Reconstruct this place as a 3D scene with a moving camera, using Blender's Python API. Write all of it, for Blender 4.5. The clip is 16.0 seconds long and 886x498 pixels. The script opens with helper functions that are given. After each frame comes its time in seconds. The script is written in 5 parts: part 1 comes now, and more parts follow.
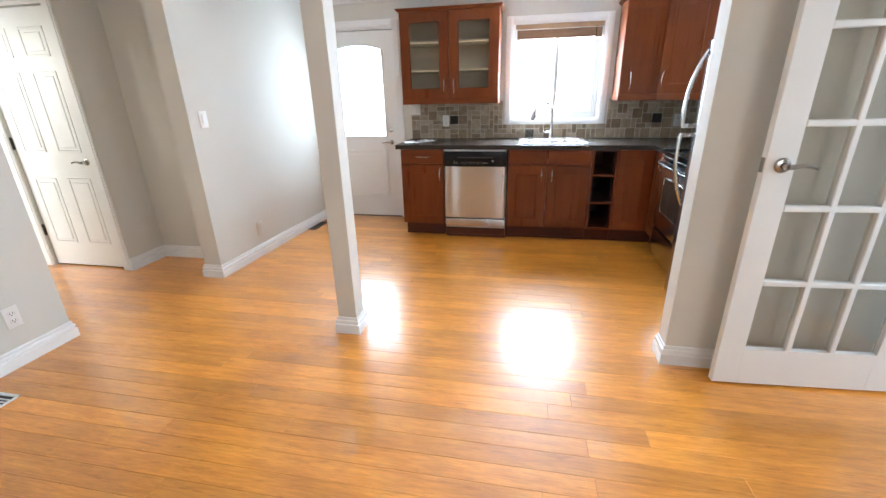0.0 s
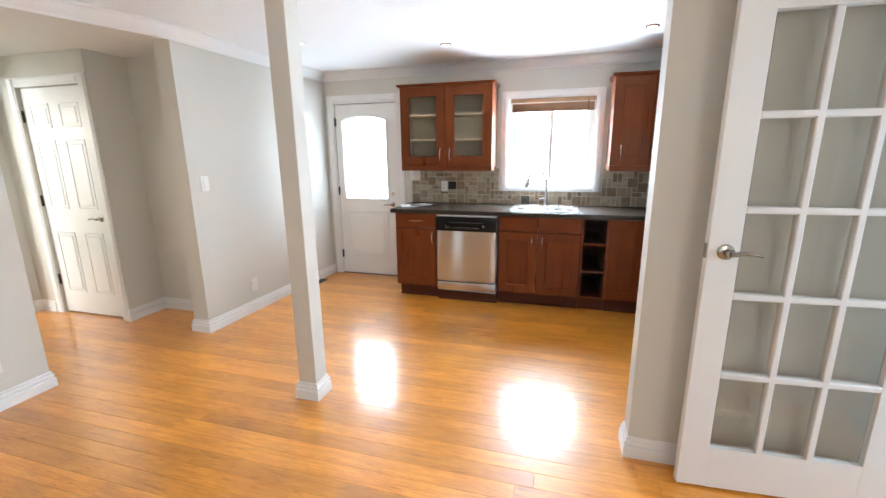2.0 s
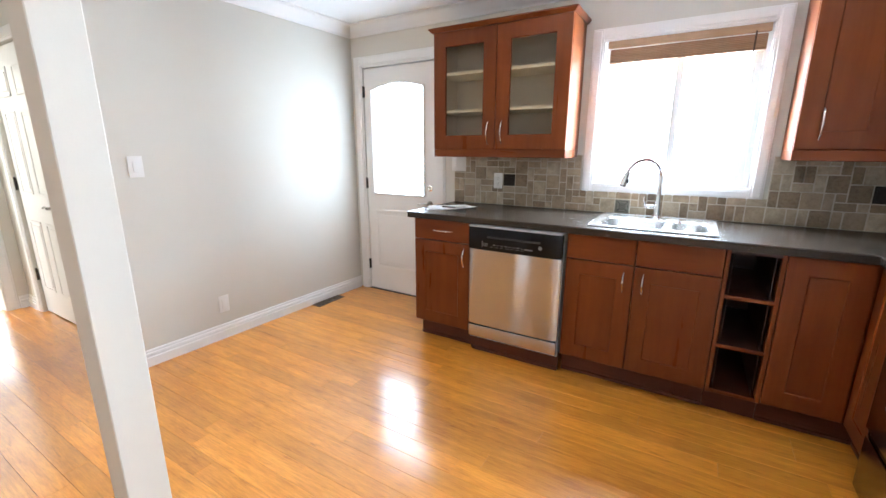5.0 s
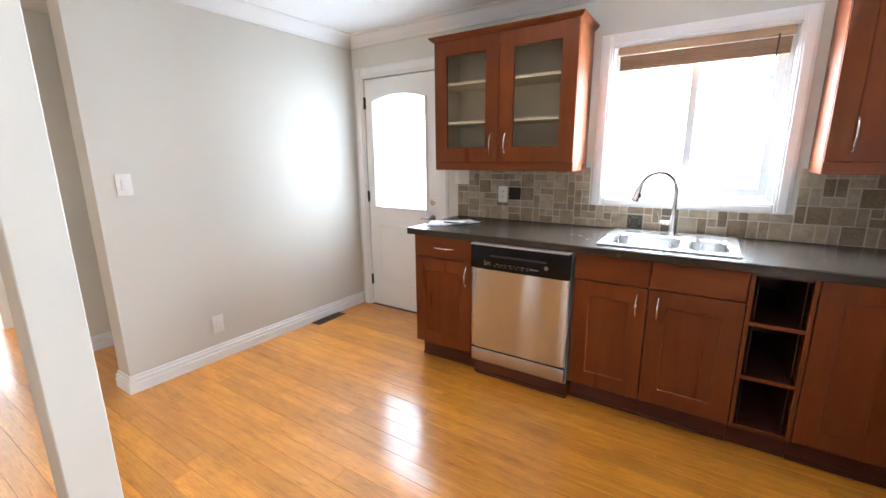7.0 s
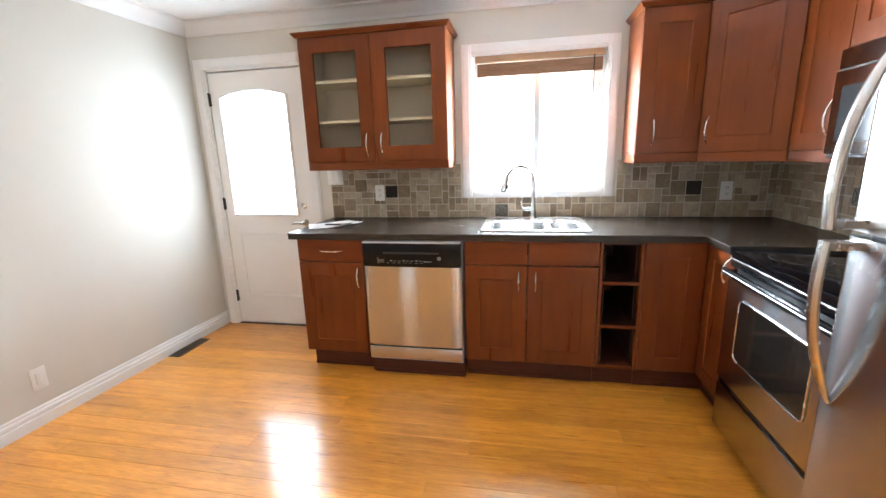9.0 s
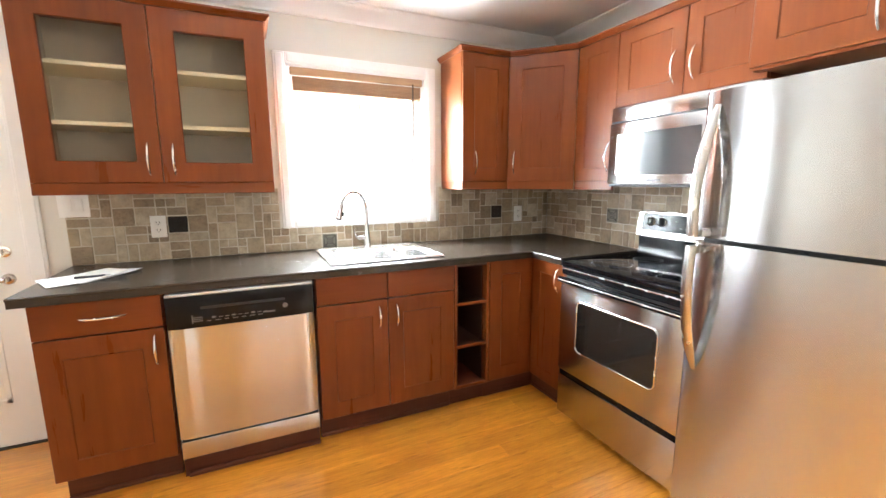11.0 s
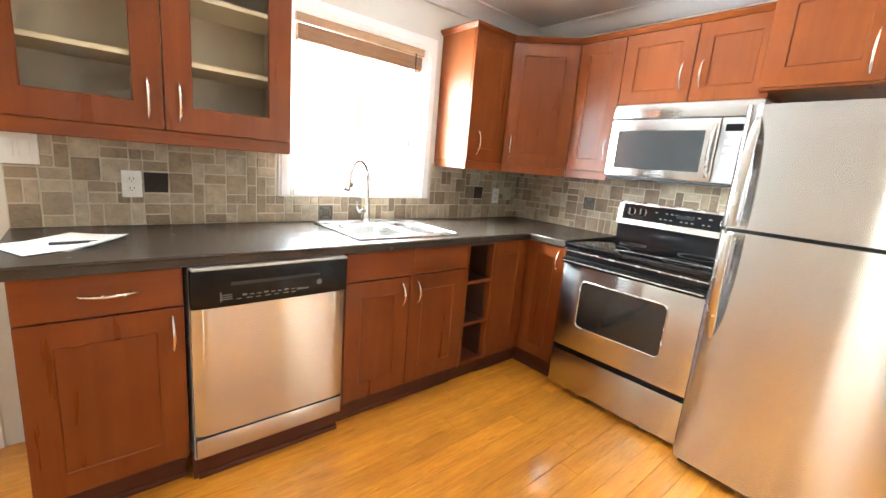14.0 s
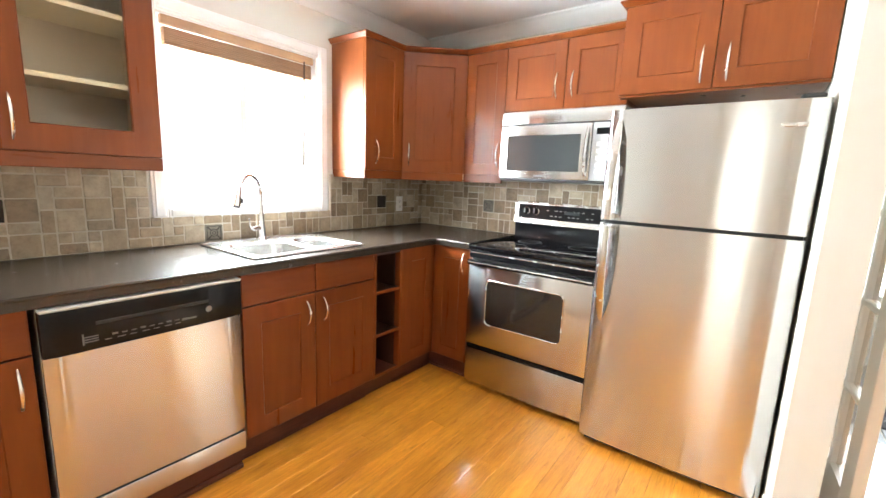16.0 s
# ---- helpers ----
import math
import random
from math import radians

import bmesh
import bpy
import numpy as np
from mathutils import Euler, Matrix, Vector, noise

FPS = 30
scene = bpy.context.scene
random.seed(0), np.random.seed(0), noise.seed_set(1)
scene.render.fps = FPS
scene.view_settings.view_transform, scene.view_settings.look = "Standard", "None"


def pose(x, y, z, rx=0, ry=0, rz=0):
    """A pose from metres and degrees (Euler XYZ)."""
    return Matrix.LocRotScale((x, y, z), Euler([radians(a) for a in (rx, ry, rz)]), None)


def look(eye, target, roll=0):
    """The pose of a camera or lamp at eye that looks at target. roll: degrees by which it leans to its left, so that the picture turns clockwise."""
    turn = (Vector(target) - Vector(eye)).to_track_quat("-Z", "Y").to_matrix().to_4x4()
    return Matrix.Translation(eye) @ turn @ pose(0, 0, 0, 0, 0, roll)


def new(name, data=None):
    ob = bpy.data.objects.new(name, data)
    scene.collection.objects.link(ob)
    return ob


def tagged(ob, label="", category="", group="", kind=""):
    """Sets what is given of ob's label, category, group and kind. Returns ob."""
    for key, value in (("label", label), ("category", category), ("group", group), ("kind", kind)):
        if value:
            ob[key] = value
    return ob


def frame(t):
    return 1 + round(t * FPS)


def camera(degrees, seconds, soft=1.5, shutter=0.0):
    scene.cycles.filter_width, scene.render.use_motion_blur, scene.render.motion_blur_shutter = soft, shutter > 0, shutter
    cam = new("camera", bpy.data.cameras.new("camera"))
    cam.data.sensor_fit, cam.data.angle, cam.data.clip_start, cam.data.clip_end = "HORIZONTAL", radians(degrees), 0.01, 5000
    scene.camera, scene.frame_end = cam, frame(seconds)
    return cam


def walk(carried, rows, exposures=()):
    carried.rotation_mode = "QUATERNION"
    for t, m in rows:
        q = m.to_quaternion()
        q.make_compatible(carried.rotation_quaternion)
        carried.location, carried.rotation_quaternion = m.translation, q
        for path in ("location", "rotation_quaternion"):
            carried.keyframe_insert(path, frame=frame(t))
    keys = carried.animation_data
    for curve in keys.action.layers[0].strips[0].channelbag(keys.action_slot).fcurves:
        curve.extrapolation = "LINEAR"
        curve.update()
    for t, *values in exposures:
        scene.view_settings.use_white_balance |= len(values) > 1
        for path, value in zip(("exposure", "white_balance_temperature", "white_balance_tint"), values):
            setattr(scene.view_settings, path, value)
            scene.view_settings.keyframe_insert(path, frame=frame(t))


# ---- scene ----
cam = camera(93.9, 16.0)
PATH = [
    (0, (0.165, -0.101, 1.372), (-0.207, 1.736, 0.673), -1.3),
    (0.5, (0.282, -0.243, 1.403), (0.041, 1.632, 0.748), -1.2),
    (1, (0.495, -0.286, 1.427), (0.198, 1.614, 0.875), -1.5),
    (1.5, (0.583, -0.218, 1.44), (0.153, 1.67, 0.939), -1.1),
    (2, (0.56, 0.016, 1.453), (0.024, 1.89, 1.006), -0.5),
    (2.5, (0.542, 0.245, 1.426), (-0.133, 2.059, 0.926), -0.8),
    (3, (0.564, 0.527, 1.409), (-0.227, 2.298, 0.919), -0.5),
    (3.5, (0.582, 0.838, 1.381), (-0.189, 2.62, 0.899), -0.8),
    (4, (0.571, 1.142, 1.338), (-0.208, 2.922, 0.864), -1.2),
    (4.5, (0.571, 1.38, 1.341), (-0.339, 3.094, 0.859), -0.1),
    (4.7, (0.586, 1.462, 1.337), (-0.376, 3.148, 0.855), 0.3),
    (6.8, (0.549, 1.748, 1.377), (-0.526, 3.374, 0.929), -0.5),
    (7, (0.562, 1.728, 1.377), (-0.491, 3.371, 0.94), -0.5),
    (7.5, (0.597, 1.654, 1.363), (-0.359, 3.362, 0.952), 0.1),
    (8, (0.604, 1.608, 1.37), (-0.203, 3.393, 0.967), 0.2),
    (8.5, (0.506, 1.576, 1.373), (-0.108, 3.439, 0.982), -0.3),
    (9, (0.33, 1.573, 1.36), (-0.041, 3.489, 0.92), -1.7),
    (9.5, (0.247, 1.684, 1.353), (0.241, 3.622, 0.86), -1.9),
    (10, (0.083, 1.74, 1.352), (0.406, 3.666, 0.923), -1.4),
    (10.2, (0.007, 1.761, 1.34), (0.459, 3.67, 0.952), -1.3),
    (12.3, (-0.563, 2.048, 1.351), (0.583, 3.65, 1.005), 1.7),
    (12.5, (-0.603, 2.067, 1.354), (0.584, 3.635, 0.987), 1.6),
    (13, (-0.735, 2.137, 1.345), (0.564, 3.604, 0.943), 0.4),
    (13.5, (-0.819, 2.205, 1.324), (0.504, 3.664, 0.977), 2.8),
    (14, (-0.855, 2.273, 1.297), (0.435, 3.749, 0.899), 4.9),
    (14.5, (-0.848, 2.254, 1.307), (0.48, 3.696, 0.911), 3.9),
    (15, (-0.85, 2.241, 1.296), (0.527, 3.629, 0.875), 2.6),
    (15.5, (-0.844, 2.243, 1.294), (0.617, 3.555, 0.909), 2.4),
    (16, (-0.822, 2.247, 1.298), (0.757, 3.428, 0.965), 2.3),
]
EXPOSURES = [(0.0, 0.74, 5440, 6), (2.5, 0.72, 5560, 6), (4.5, 0.82, 5520, 7), (7.0, 0.70, 5680, 8), (9.0, 0.90, 5850, 8), (10.2, 1.24, 6080, 8), (12.3, 1.54, 6300, 7), (16.0, 1.44, 6250, 6)]
walk(cam, [(t, look(eye, target, roll)) for t, eye, target, roll in PATH], EXPOSURES)

# ---- world, sun, large lights ----
world = bpy.data.worlds.new("sky")
scene.world = world
world.use_nodes = True
wn = world.node_tree
sky = wn.nodes.new("ShaderNodeTexSky")
sky.sky_type, sky.sun_disc = "NISHITA", False
sky.sun_elevation, sky.sun_rotation = radians(50), radians(200)
wn.links.new(sky.outputs[0], wn.nodes["Background"].inputs[0])
wn.nodes["Background"].inputs[1].default_value = 0.08
sun = new("sun", bpy.data.lights.new("sun", "SUN"))
sun.data.energy, sun.data.angle, sun.data.color = 1.0, radians(12), (1.0, 0.97, 0.92)
sun.matrix_world = look((0, -3, 9), (0, -0.5, 0))


def window_lamp(name, eye, target, w, h, watts, col=(1.0, 0.99, 0.97), fan=180):
    """Daylight in an opening, facing into the room."""
    ob = new(name, bpy.data.lights.new(name, "AREA"))
    ob.data.shape, ob.data.size, ob.data.size_y = "RECTANGLE", w, h
    ob.data.energy, ob.data.color, ob.data.spread = watts, col, radians(fan)
    ob.matrix_world = look(eye, target)
    return ob


window_lamp("daylight_kitchen_window", (0.425, 4.83, 1.56), (-0.33, 0, 0.95), 1.25, 1.25, 180, (0.92, 0.97, 1.0))
window_lamp("daylight_door_glass", (-1.68, 4.69, 1.40), (-1.68, 0, 1.40), 0.85, 1.2, 23, (0.90, 0.96, 1.0))
window_lamp("daylight_living_window", (0.7, -3.28, 1.45), (0.7, 4, 1.2), 2.3, 1.4, 5, (1.0, 0.92, 0.80))
# added fill from an invented, unseen opening; brightens the west walls
window_lamp("added_side_fill", (2.16, -1.0, 1.5), (-2.2, 1.2, 1.3), 1.8, 1.3, 21, (1.0, 0.92, 0.80))
window_lamp("daylight_bedroom_window", (-7.90, 2.5, 1.5), (-4, 2.3, 1.3), 1.9, 1.1, 20, (1.0, 0.98, 0.95))
# added fill, out of view; lights the bedroom and the closet door
window_lamp("added_bedroom_fill", (-6.1, 0.02, 1.5), (-6.1, 4, 1.3), 1.6, 1.1, 80, (1.0, 0.93, 0.82))
window_lamp("daylight_entry_glass", (3.68, 1.3, 1.3), (2, 1.3, 1.1), 0.9, 1.6, 26, (0.95, 0.98, 1.0))

for x, y, z, watts in ((-0.462, 3.73, 2.355, 3), (1.148, 3.69, 2.355, 3), (-1.62, 3.30, 2.355, 3), (-3.42, 2.06, 2.275, 24)):
    spot = new("downlight_beam", bpy.data.lights.new("downlight_beam", "SPOT"))
    spot.data.energy, spot.data.color, spot.data.spot_size, spot.data.spot_blend, spot.data.shadow_soft_size = watts, (1.0, 0.86, 0.68), radians(140), 0.8, 0.09
    spot.matrix_world = look((x, y, z), (x, y + 0.001, 0))

# ---- materials ----


def nodes_of(name):
    m = bpy.data.materials.new(name)
    m.use_nodes = True
    nt = m.node_tree
    return m, nt, nt.nodes["Principled BSDF"]


def mapped(nt, scale, island=False, rand=False):
    tc = nt.nodes.new("ShaderNodeTexCoord")
    mp = nt.nodes.new("ShaderNodeMapping")
    mp.inputs["Scale"].default_value = scale
    nt.links.new(tc.outputs["Object"], mp.inputs["Vector"])
    if rand or island:
        src = nt.nodes.new("ShaderNodeObjectInfo").outputs["Random"] if rand else nt.nodes.new("ShaderNodeNewGeometry").outputs["Random Per Island"]
        mul = nt.nodes.new("ShaderNodeMath")
        mul.operation = "MULTIPLY"
        mul.inputs[1].default_value = 37.0
        nt.links.new(src, mul.inputs[0])
        nt.links.new(mul.outputs[0], mp.inputs["Location"])
    return mp.outputs[0]


def noise_node(nt, vec, scale, detail=4.0, rough=0.55):
    n = nt.nodes.new("ShaderNodeTexNoise")
    n.inputs["Scale"].default_value, n.inputs["Detail"].default_value, n.inputs["Roughness"].default_value = scale, detail, rough
    nt.links.new(vec, n.inputs["Vector"])
    return n.outputs["Fac"]


def ramp(nt, fac, stops):
    r = nt.nodes.new("ShaderNodeValToRGB")
    els = r.color_ramp.elements
    while len(els) < len(stops):
        els.new(0.5)
    for e, (p, c) in zip(els, stops):
        e.position, e.color = p, (*c, 1)
    nt.links.new(fac, r.inputs[0])
    return r.outputs[0]


def mixed(nt, fac, a, b, blend="MIX"):
    m = nt.nodes.new("ShaderNodeMix")
    m.data_type, m.blend_type = "RGBA", blend
    for sock, v in ((m.inputs[0], fac), (m.inputs[6], a), (m.inputs[7], b)):
        if isinstance(v, (int, float)):
            sock.default_value = v
        elif isinstance(v, tuple):
            sock.default_value = (*v, 1)
        else:
            nt.links.new(v, sock)
    return m.outputs[2]


def bumped(nt, b, height, strength, dist=0.002):
    bp = nt.nodes.new("ShaderNodeBump")
    bp.inputs["Strength"].default_value, bp.inputs["Distance"].default_value = strength, dist
    nt.links.new(height, bp.inputs["Height"])
    nt.links.new(bp.outputs[0], b.inputs["Normal"])


def shade(c, k):
    return tuple(min(1.0, v * k) for v in c)


def plain(name, col, rough, metal=0.0, var=0.06, scale=3.0, fine=90.0, bump=0.08, coat=0.0, rvar=0.08, spec=0.5):
    """A surface with blotches, fine grain and uneven gloss."""
    m, nt, b = nodes_of(name)
    vec = mapped(nt, (1, 1, 1))
    big, small = noise_node(nt, vec, scale, 3), noise_node(nt, vec, fine, 3)
    c = ramp(nt, big, [(0.3, shade(col, 1 - var)), (0.7, shade(col, 1 + var))])
    c = mixed(nt, 0.35 * min(1, var * 8), c, ramp(nt, small, [(0.35, shade(col, 1 - 2 * var)), (0.65, shade(col, 1 + 2 * var))]))
    nt.links.new(c, b.inputs["Base Color"])
    rr = nt.nodes.new("ShaderNodeMapRange")
    rr.inputs[3].default_value, rr.inputs[4].default_value = max(0.02, rough - rvar), min(1, rough + rvar)
    nt.links.new(big, rr.inputs[0])
    nt.links.new(rr.outputs[0], b.inputs["Roughness"])
    b.inputs["Metallic"].default_value = metal
    b.inputs["Coat Weight"].default_value = coat
    b.inputs["Specular IOR Level"].default_value = spec
    if bump:
        bumped(nt, b, small, bump)
    return m


def wood(name, dark, light, rough, grain=(26, 26, 1.6), coat=0.0, rand=False, island=False, tone=0.2, gap=0.5, spec=0.32, pores=0.25, mottle=(2.6, 0.87, 1.08), fleck=0.0):
    """Stained wood: streaks along one axis, fine pores, one tone for each piece."""
    m, nt, b = nodes_of(name)
    vec = mapped(nt, grain, island, rand)
    streak = noise_node(nt, vec, 1.0, 5, 0.6)
    fine = noise_node(nt, vec, 5.0, 3, 0.7)
    c = ramp(nt, streak, [(0.28, dark), (0.72, light)])
    c = mixed(nt, pores, c, ramp(nt, fine, [(0.35, shade(dark, 0.7)), (0.65, shade(light, 1.1))]))
    cloud = noise_node(nt, mapped(nt, (1, 1, 1), island, rand), mottle[0], 3)
    c = mixed(nt, 1.0, c, ramp(nt, cloud, [(0.3, (mottle[1], mottle[1] * 0.98, mottle[1] * 0.96)), (0.7, (mottle[2],) * 3)]), "MULTIPLY")
    if fleck:
        mark = noise_node(nt, mapped(nt, (7, 42, 42), island, rand), 1.0, 3, 0.6)
        k = 1 - fleck * 0.5
        c = mixed(nt, 1.0, c, ramp(nt, mark, [(0.60, (1, 1, 1)), (0.74, (k, k * 0.9, k * 0.75))]), "MULTIPLY")
    if rand or island:
        src = nt.nodes.new("ShaderNodeObjectInfo").outputs["Random"] if rand else nt.nodes.new("ShaderNodeNewGeometry").outputs["Random Per Island"]
        t = ramp(nt, src, [(0.0, (1 - tone,) * 3), (1.0, (1 + tone * gap,) * 3)])
        c = mixed(nt, 1.0, c, t, "MULTIPLY")
    nt.links.new(c, b.inputs["Base Color"])
    rr = nt.nodes.new("ShaderNodeMapRange")
    rr.inputs[3].default_value, rr.inputs[4].default_value = rough - 0.05, rough + 0.08
    nt.links.new(streak, rr.inputs[0])
    nt.links.new(rr.outputs[0], b.inputs["Roughness"])
    b.inputs["Coat Weight"].default_value = coat
    b.inputs["Coat Roughness"].default_value = 0.135
    b.inputs["Coat IOR"].default_value = 1.62
    b.inputs["Specular IOR Level"].default_value = spec
    bumped(nt, b, fine, 0.06, 0.001)
    return m


def brushed(name, col, rough, aniso=0.7, axis="Z"):
    """Brushed stainless steel."""
    m, nt, b = nodes_of(name)
    vec = mapped(nt, (2, 2, 90))
    lines = noise_node(nt, vec, 1.0, 3, 0.6)
    smudge = noise_node(nt, mapped(nt, (1, 1, 1)), 2.2, 3)
    nt.links.new(ramp(nt, lines, [(0.3, shade(col, 0.985)), (0.7, shade(col, 1.015))]), b.inputs["Base Color"])
    rr = nt.nodes.new("ShaderNodeMapRange")
    rr.inputs[3].default_value, rr.inputs[4].default_value = rough - 0.02, rough + 0.02
    nt.links.new(smudge, rr.inputs[0])
    nt.links.new(rr.outputs[0], b.inputs["Roughness"])
    b.inputs["Metallic"].default_value = 1.0
    b.inputs["Anisotropic"].default_value = aniso
    b.inputs["Anisotropic Rotation"].default_value = 0.25
    tg = nt.nodes.new("ShaderNodeTangent")
    tg.direction_type, tg.axis = "RADIAL", axis
    nt.links.new(tg.outputs[0], b.inputs["Tangent"])
    wob = noise_node(nt, mapped(nt, (1, 1, 0.14)), 5.5, 2)
    bumped(nt, b, wob, 0.12, 0.004)
    return m


def glass(name, tint=(1, 1, 1), rough=0.0, ior=1.45):
    m, nt, b = nodes_of(name)
    b.inputs["Base Color"].default_value = (*tint, 1)
    b.inputs["Transmission Weight"].default_value = 1.0
    b.inputs["IOR"].default_value = ior
    sm = noise_node(nt, mapped(nt, (1, 1, 1)), 6.0, 3)
    rr = nt.nodes.new("ShaderNodeMapRange")
    rr.inputs[3].default_value, rr.inputs[4].default_value = rough, rough + 0.02
    nt.links.new(sm, rr.inputs[0])
    nt.links.new(rr.outputs[0], b.inputs["Roughness"])
    return m


def glowing(name, col, strength):
    m, nt, b = nodes_of(name)
    b.inputs["Base Color"].default_value = (*col, 1)
    b.inputs["Emission Color"].default_value = (*col, 1)
    b.inputs["Emission Strength"].default_value = strength
    return m


def stone(name, rand):
    """Tumbled travertine, each piece in its own beige or brown."""
    m, nt, b = nodes_of(name)
    vec = mapped(nt, (1, 1, 1), rand=rand, island=not rand)
    cloud, pits = noise_node(nt, vec, 14, 5, 0.65), noise_node(nt, vec, 70, 3, 0.6)
    src = nt.nodes.new("ShaderNodeObjectInfo").outputs["Random"] if rand else nt.nodes.new("ShaderNodeNewGeometry").outputs["Random Per Island"]
    tone = ramp(nt, src, [(0.0, (0.165, 0.112, 0.062)), (0.25, (0.29, 0.213, 0.130)), (0.55, (0.41, 0.328, 0.222)), (0.8, (0.50, 0.425, 0.315)), (1.0, (0.215, 0.145, 0.082))])
    c = mixed(nt, 1.0, tone, ramp(nt, cloud, [(0.3, (0.62, 0.60, 0.57)), (0.7, (1.22, 1.19, 1.14))]), "MULTIPLY")
    c = mixed(nt, 0.16, c, ramp(nt, pits, [(0.38, (0.12, 0.09, 0.06)), (0.52, (0.36, 0.31, 0.24))]))
    nt.links.new(c, b.inputs["Base Color"])
    b.inputs["Roughness"].default_value = 0.55
    bumped(nt, b, pits, 0.35, 0.002)
    return m


def laminate(name, col, fleck, rough):
    """Dark worktop laminate: cloudy brown with sparse pale flecks."""
    m, nt, b = nodes_of(name)
    vec = mapped(nt, (1, 1, 1))
    cloud, grit = noise_node(nt, vec, 7, 5, 0.65), noise_node(nt, vec, 120, 3, 0.6)
    c = ramp(nt, cloud, [(0.3, shade(col, 0.86)), (0.7, shade(col, 1.15))])
    c = mixed(nt, ramp(nt, grit, [(0.62, (0, 0, 0)), (0.74, (0.35, 0.35, 0.35))]), c, fleck)
    nt.links.new(c, b.inputs["Base Color"])
    wear = noise_node(nt, vec, 16, 4, 0.7)
    rr = nt.nodes.new("ShaderNodeMapRange")
    rr.inputs[3].default_value, rr.inputs[4].default_value = rough - 0.02, rough + 0.03
    nt.links.new(wear, rr.inputs[0])
    nt.links.new(rr.outputs[0], b.inputs["Roughness"])
    return m


PAINT = plain("greige_wall_paint", (0.655, 0.635, 0.575), 0.72, var=0.02, scale=1.2, fine=160, bump=0.06, spec=0.25)
ENTRY_PAINT = plain("pale_grey_wall_paint", (0.66, 0.67, 0.66), 0.5, var=0.02, scale=1.2, fine=160, bump=0.05)
CREAM = plain("cream_wall_paint", (0.74, 0.72, 0.62), 0.6, var=0.02, scale=1.2, fine=160, bump=0.05)
CEILING = plain("white_ceiling_paint", (0.80, 0.80, 0.79), 0.7, var=0.015, scale=1.0, fine=220, bump=0.10)
TRIM = plain("white_trim_paint", (0.83, 0.825, 0.81), 0.33, var=0.02, scale=4, fine=60, bump=0.03)
DOORPAINT = plain("white_door_paint", (0.83, 0.825, 0.80), 0.36, var=0.02, scale=3, fine=80, bump=0.04)
PLASTIC = plain("white_plastic", (0.80, 0.79, 0.76), 0.3, var=0.02, scale=20, bump=0.0)
VINYL = plain("white_vinyl", (0.78, 0.80, 0.80), 0.3, var=0.02, scale=9, bump=0.0)
CHERRY = wood("cherry_stained_wood", (0.145, 0.033, 0.0066), (0.190, 0.049, 0.0098), 0.28, grain=(15, 15, 1.1), pores=0.1, spec=0.25, rand=True, tone=0.08, gap=0.85, mottle=(3.4, 0.91, 1.07))
CHERRY_H = wood("cherry_stained_wood_cross", (0.145, 0.033, 0.0066), (0.190, 0.049, 0.0098), 0.28, grain=(1.1, 15, 15), pores=0.1, spec=0.25, rand=True, tone=0.08, gap=0.85, mottle=(3.4, 0.91, 1.07))
CHERRY_SIDE = wood("cherry_foil_side", (0.180, 0.046, 0.0100), (0.225, 0.062, 0.0135), 0.40, grain=(15, 15, 1.1), pores=0.08, spec=0.35)
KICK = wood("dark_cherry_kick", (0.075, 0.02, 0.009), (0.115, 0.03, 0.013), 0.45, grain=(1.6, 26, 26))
CARCASS = plain("cabinet_interior_beige", (0.62, 0.54, 0.42), 0.5, var=0.03)
SHELF = plain("cream_shelf_edge", (0.78, 0.70, 0.52), 0.45, var=0.03)
BAMBOO = wood("amber_bamboo_plank", (0.60, 0.212, 0.016), (0.88, 0.378, 0.040), 0.34, grain=(2.4, 30, 30), pores=0.30, mottle=(3.0, 0.86, 1.08), coat=0.9, spec=0.45, rand=True, tone=0.16, gap=0.6, fleck=0.55)
BAMBOO_J = wood("amber_bamboo_planks", (0.60, 0.212, 0.016), (0.88, 0.378, 0.040), 0.34, grain=(2.4, 30, 30), pores=0.30, mottle=(3.0, 0.86, 1.08), coat=0.9, spec=0.45, island=True, tone=0.16, gap=0.6, fleck=0.55)
SUBFLOOR = plain("dark_floor_joint", (0.26, 0.12, 0.04), 0.8)
LAMINATE = laminate("dark_brown_laminate", (0.036, 0.027, 0.020), (0.17, 0.14, 0.11), 0.26)
STEEL = brushed("brushed_stainless_steel", (0.53, 0.525, 0.52), 0.18, 0.96)
STEEL_SINK = plain("satin_sink_steel", (0.70, 0.70, 0.69), 0.25, metal=1.0, var=0.03, scale=12, bump=0.02)
STEEL_HANDLE = plain("satin_handle_steel", (0.56, 0.545, 0.52), 0.26, metal=1.0, var=0.03, scale=15, bump=0.0)
NICKEL = plain("brushed_nickel", (0.78, 0.745, 0.69), 0.25, metal=1.0, var=0.03, scale=30, bump=0.0)
PEWTER = plain("aged_pewter", (0.46, 0.44, 0.41), 0.24, metal=1.0, var=0.05, scale=30, bump=0.0)
CHROME = plain("worn_chrome", (0.75, 0.75, 0.75), 0.14, metal=1.0, var=0.03, scale=30, bump=0.0, rvar=0.05)
GREYPAINT = plain("grey_appliance_side", (0.50, 0.51, 0.51), 0.4, var=0.02, scale=5, bump=0.03)
BLACK = plain("black_gloss_plastic", (0.008, 0.008, 0.009), 0.13, var=0.1, scale=9, bump=0.0, rvar=0.05, spec=0.2)
BLACKMATT = plain("black_matt", (0.018, 0.017, 0.016), 0.55, var=0.1, scale=9, bump=0.05)
BLACKGLASS = plain("black_ceramic_glass", (0.005, 0.005, 0.006), 0.05, var=0.1, scale=3, bump=0.0, rvar=0.02, spec=0.35)
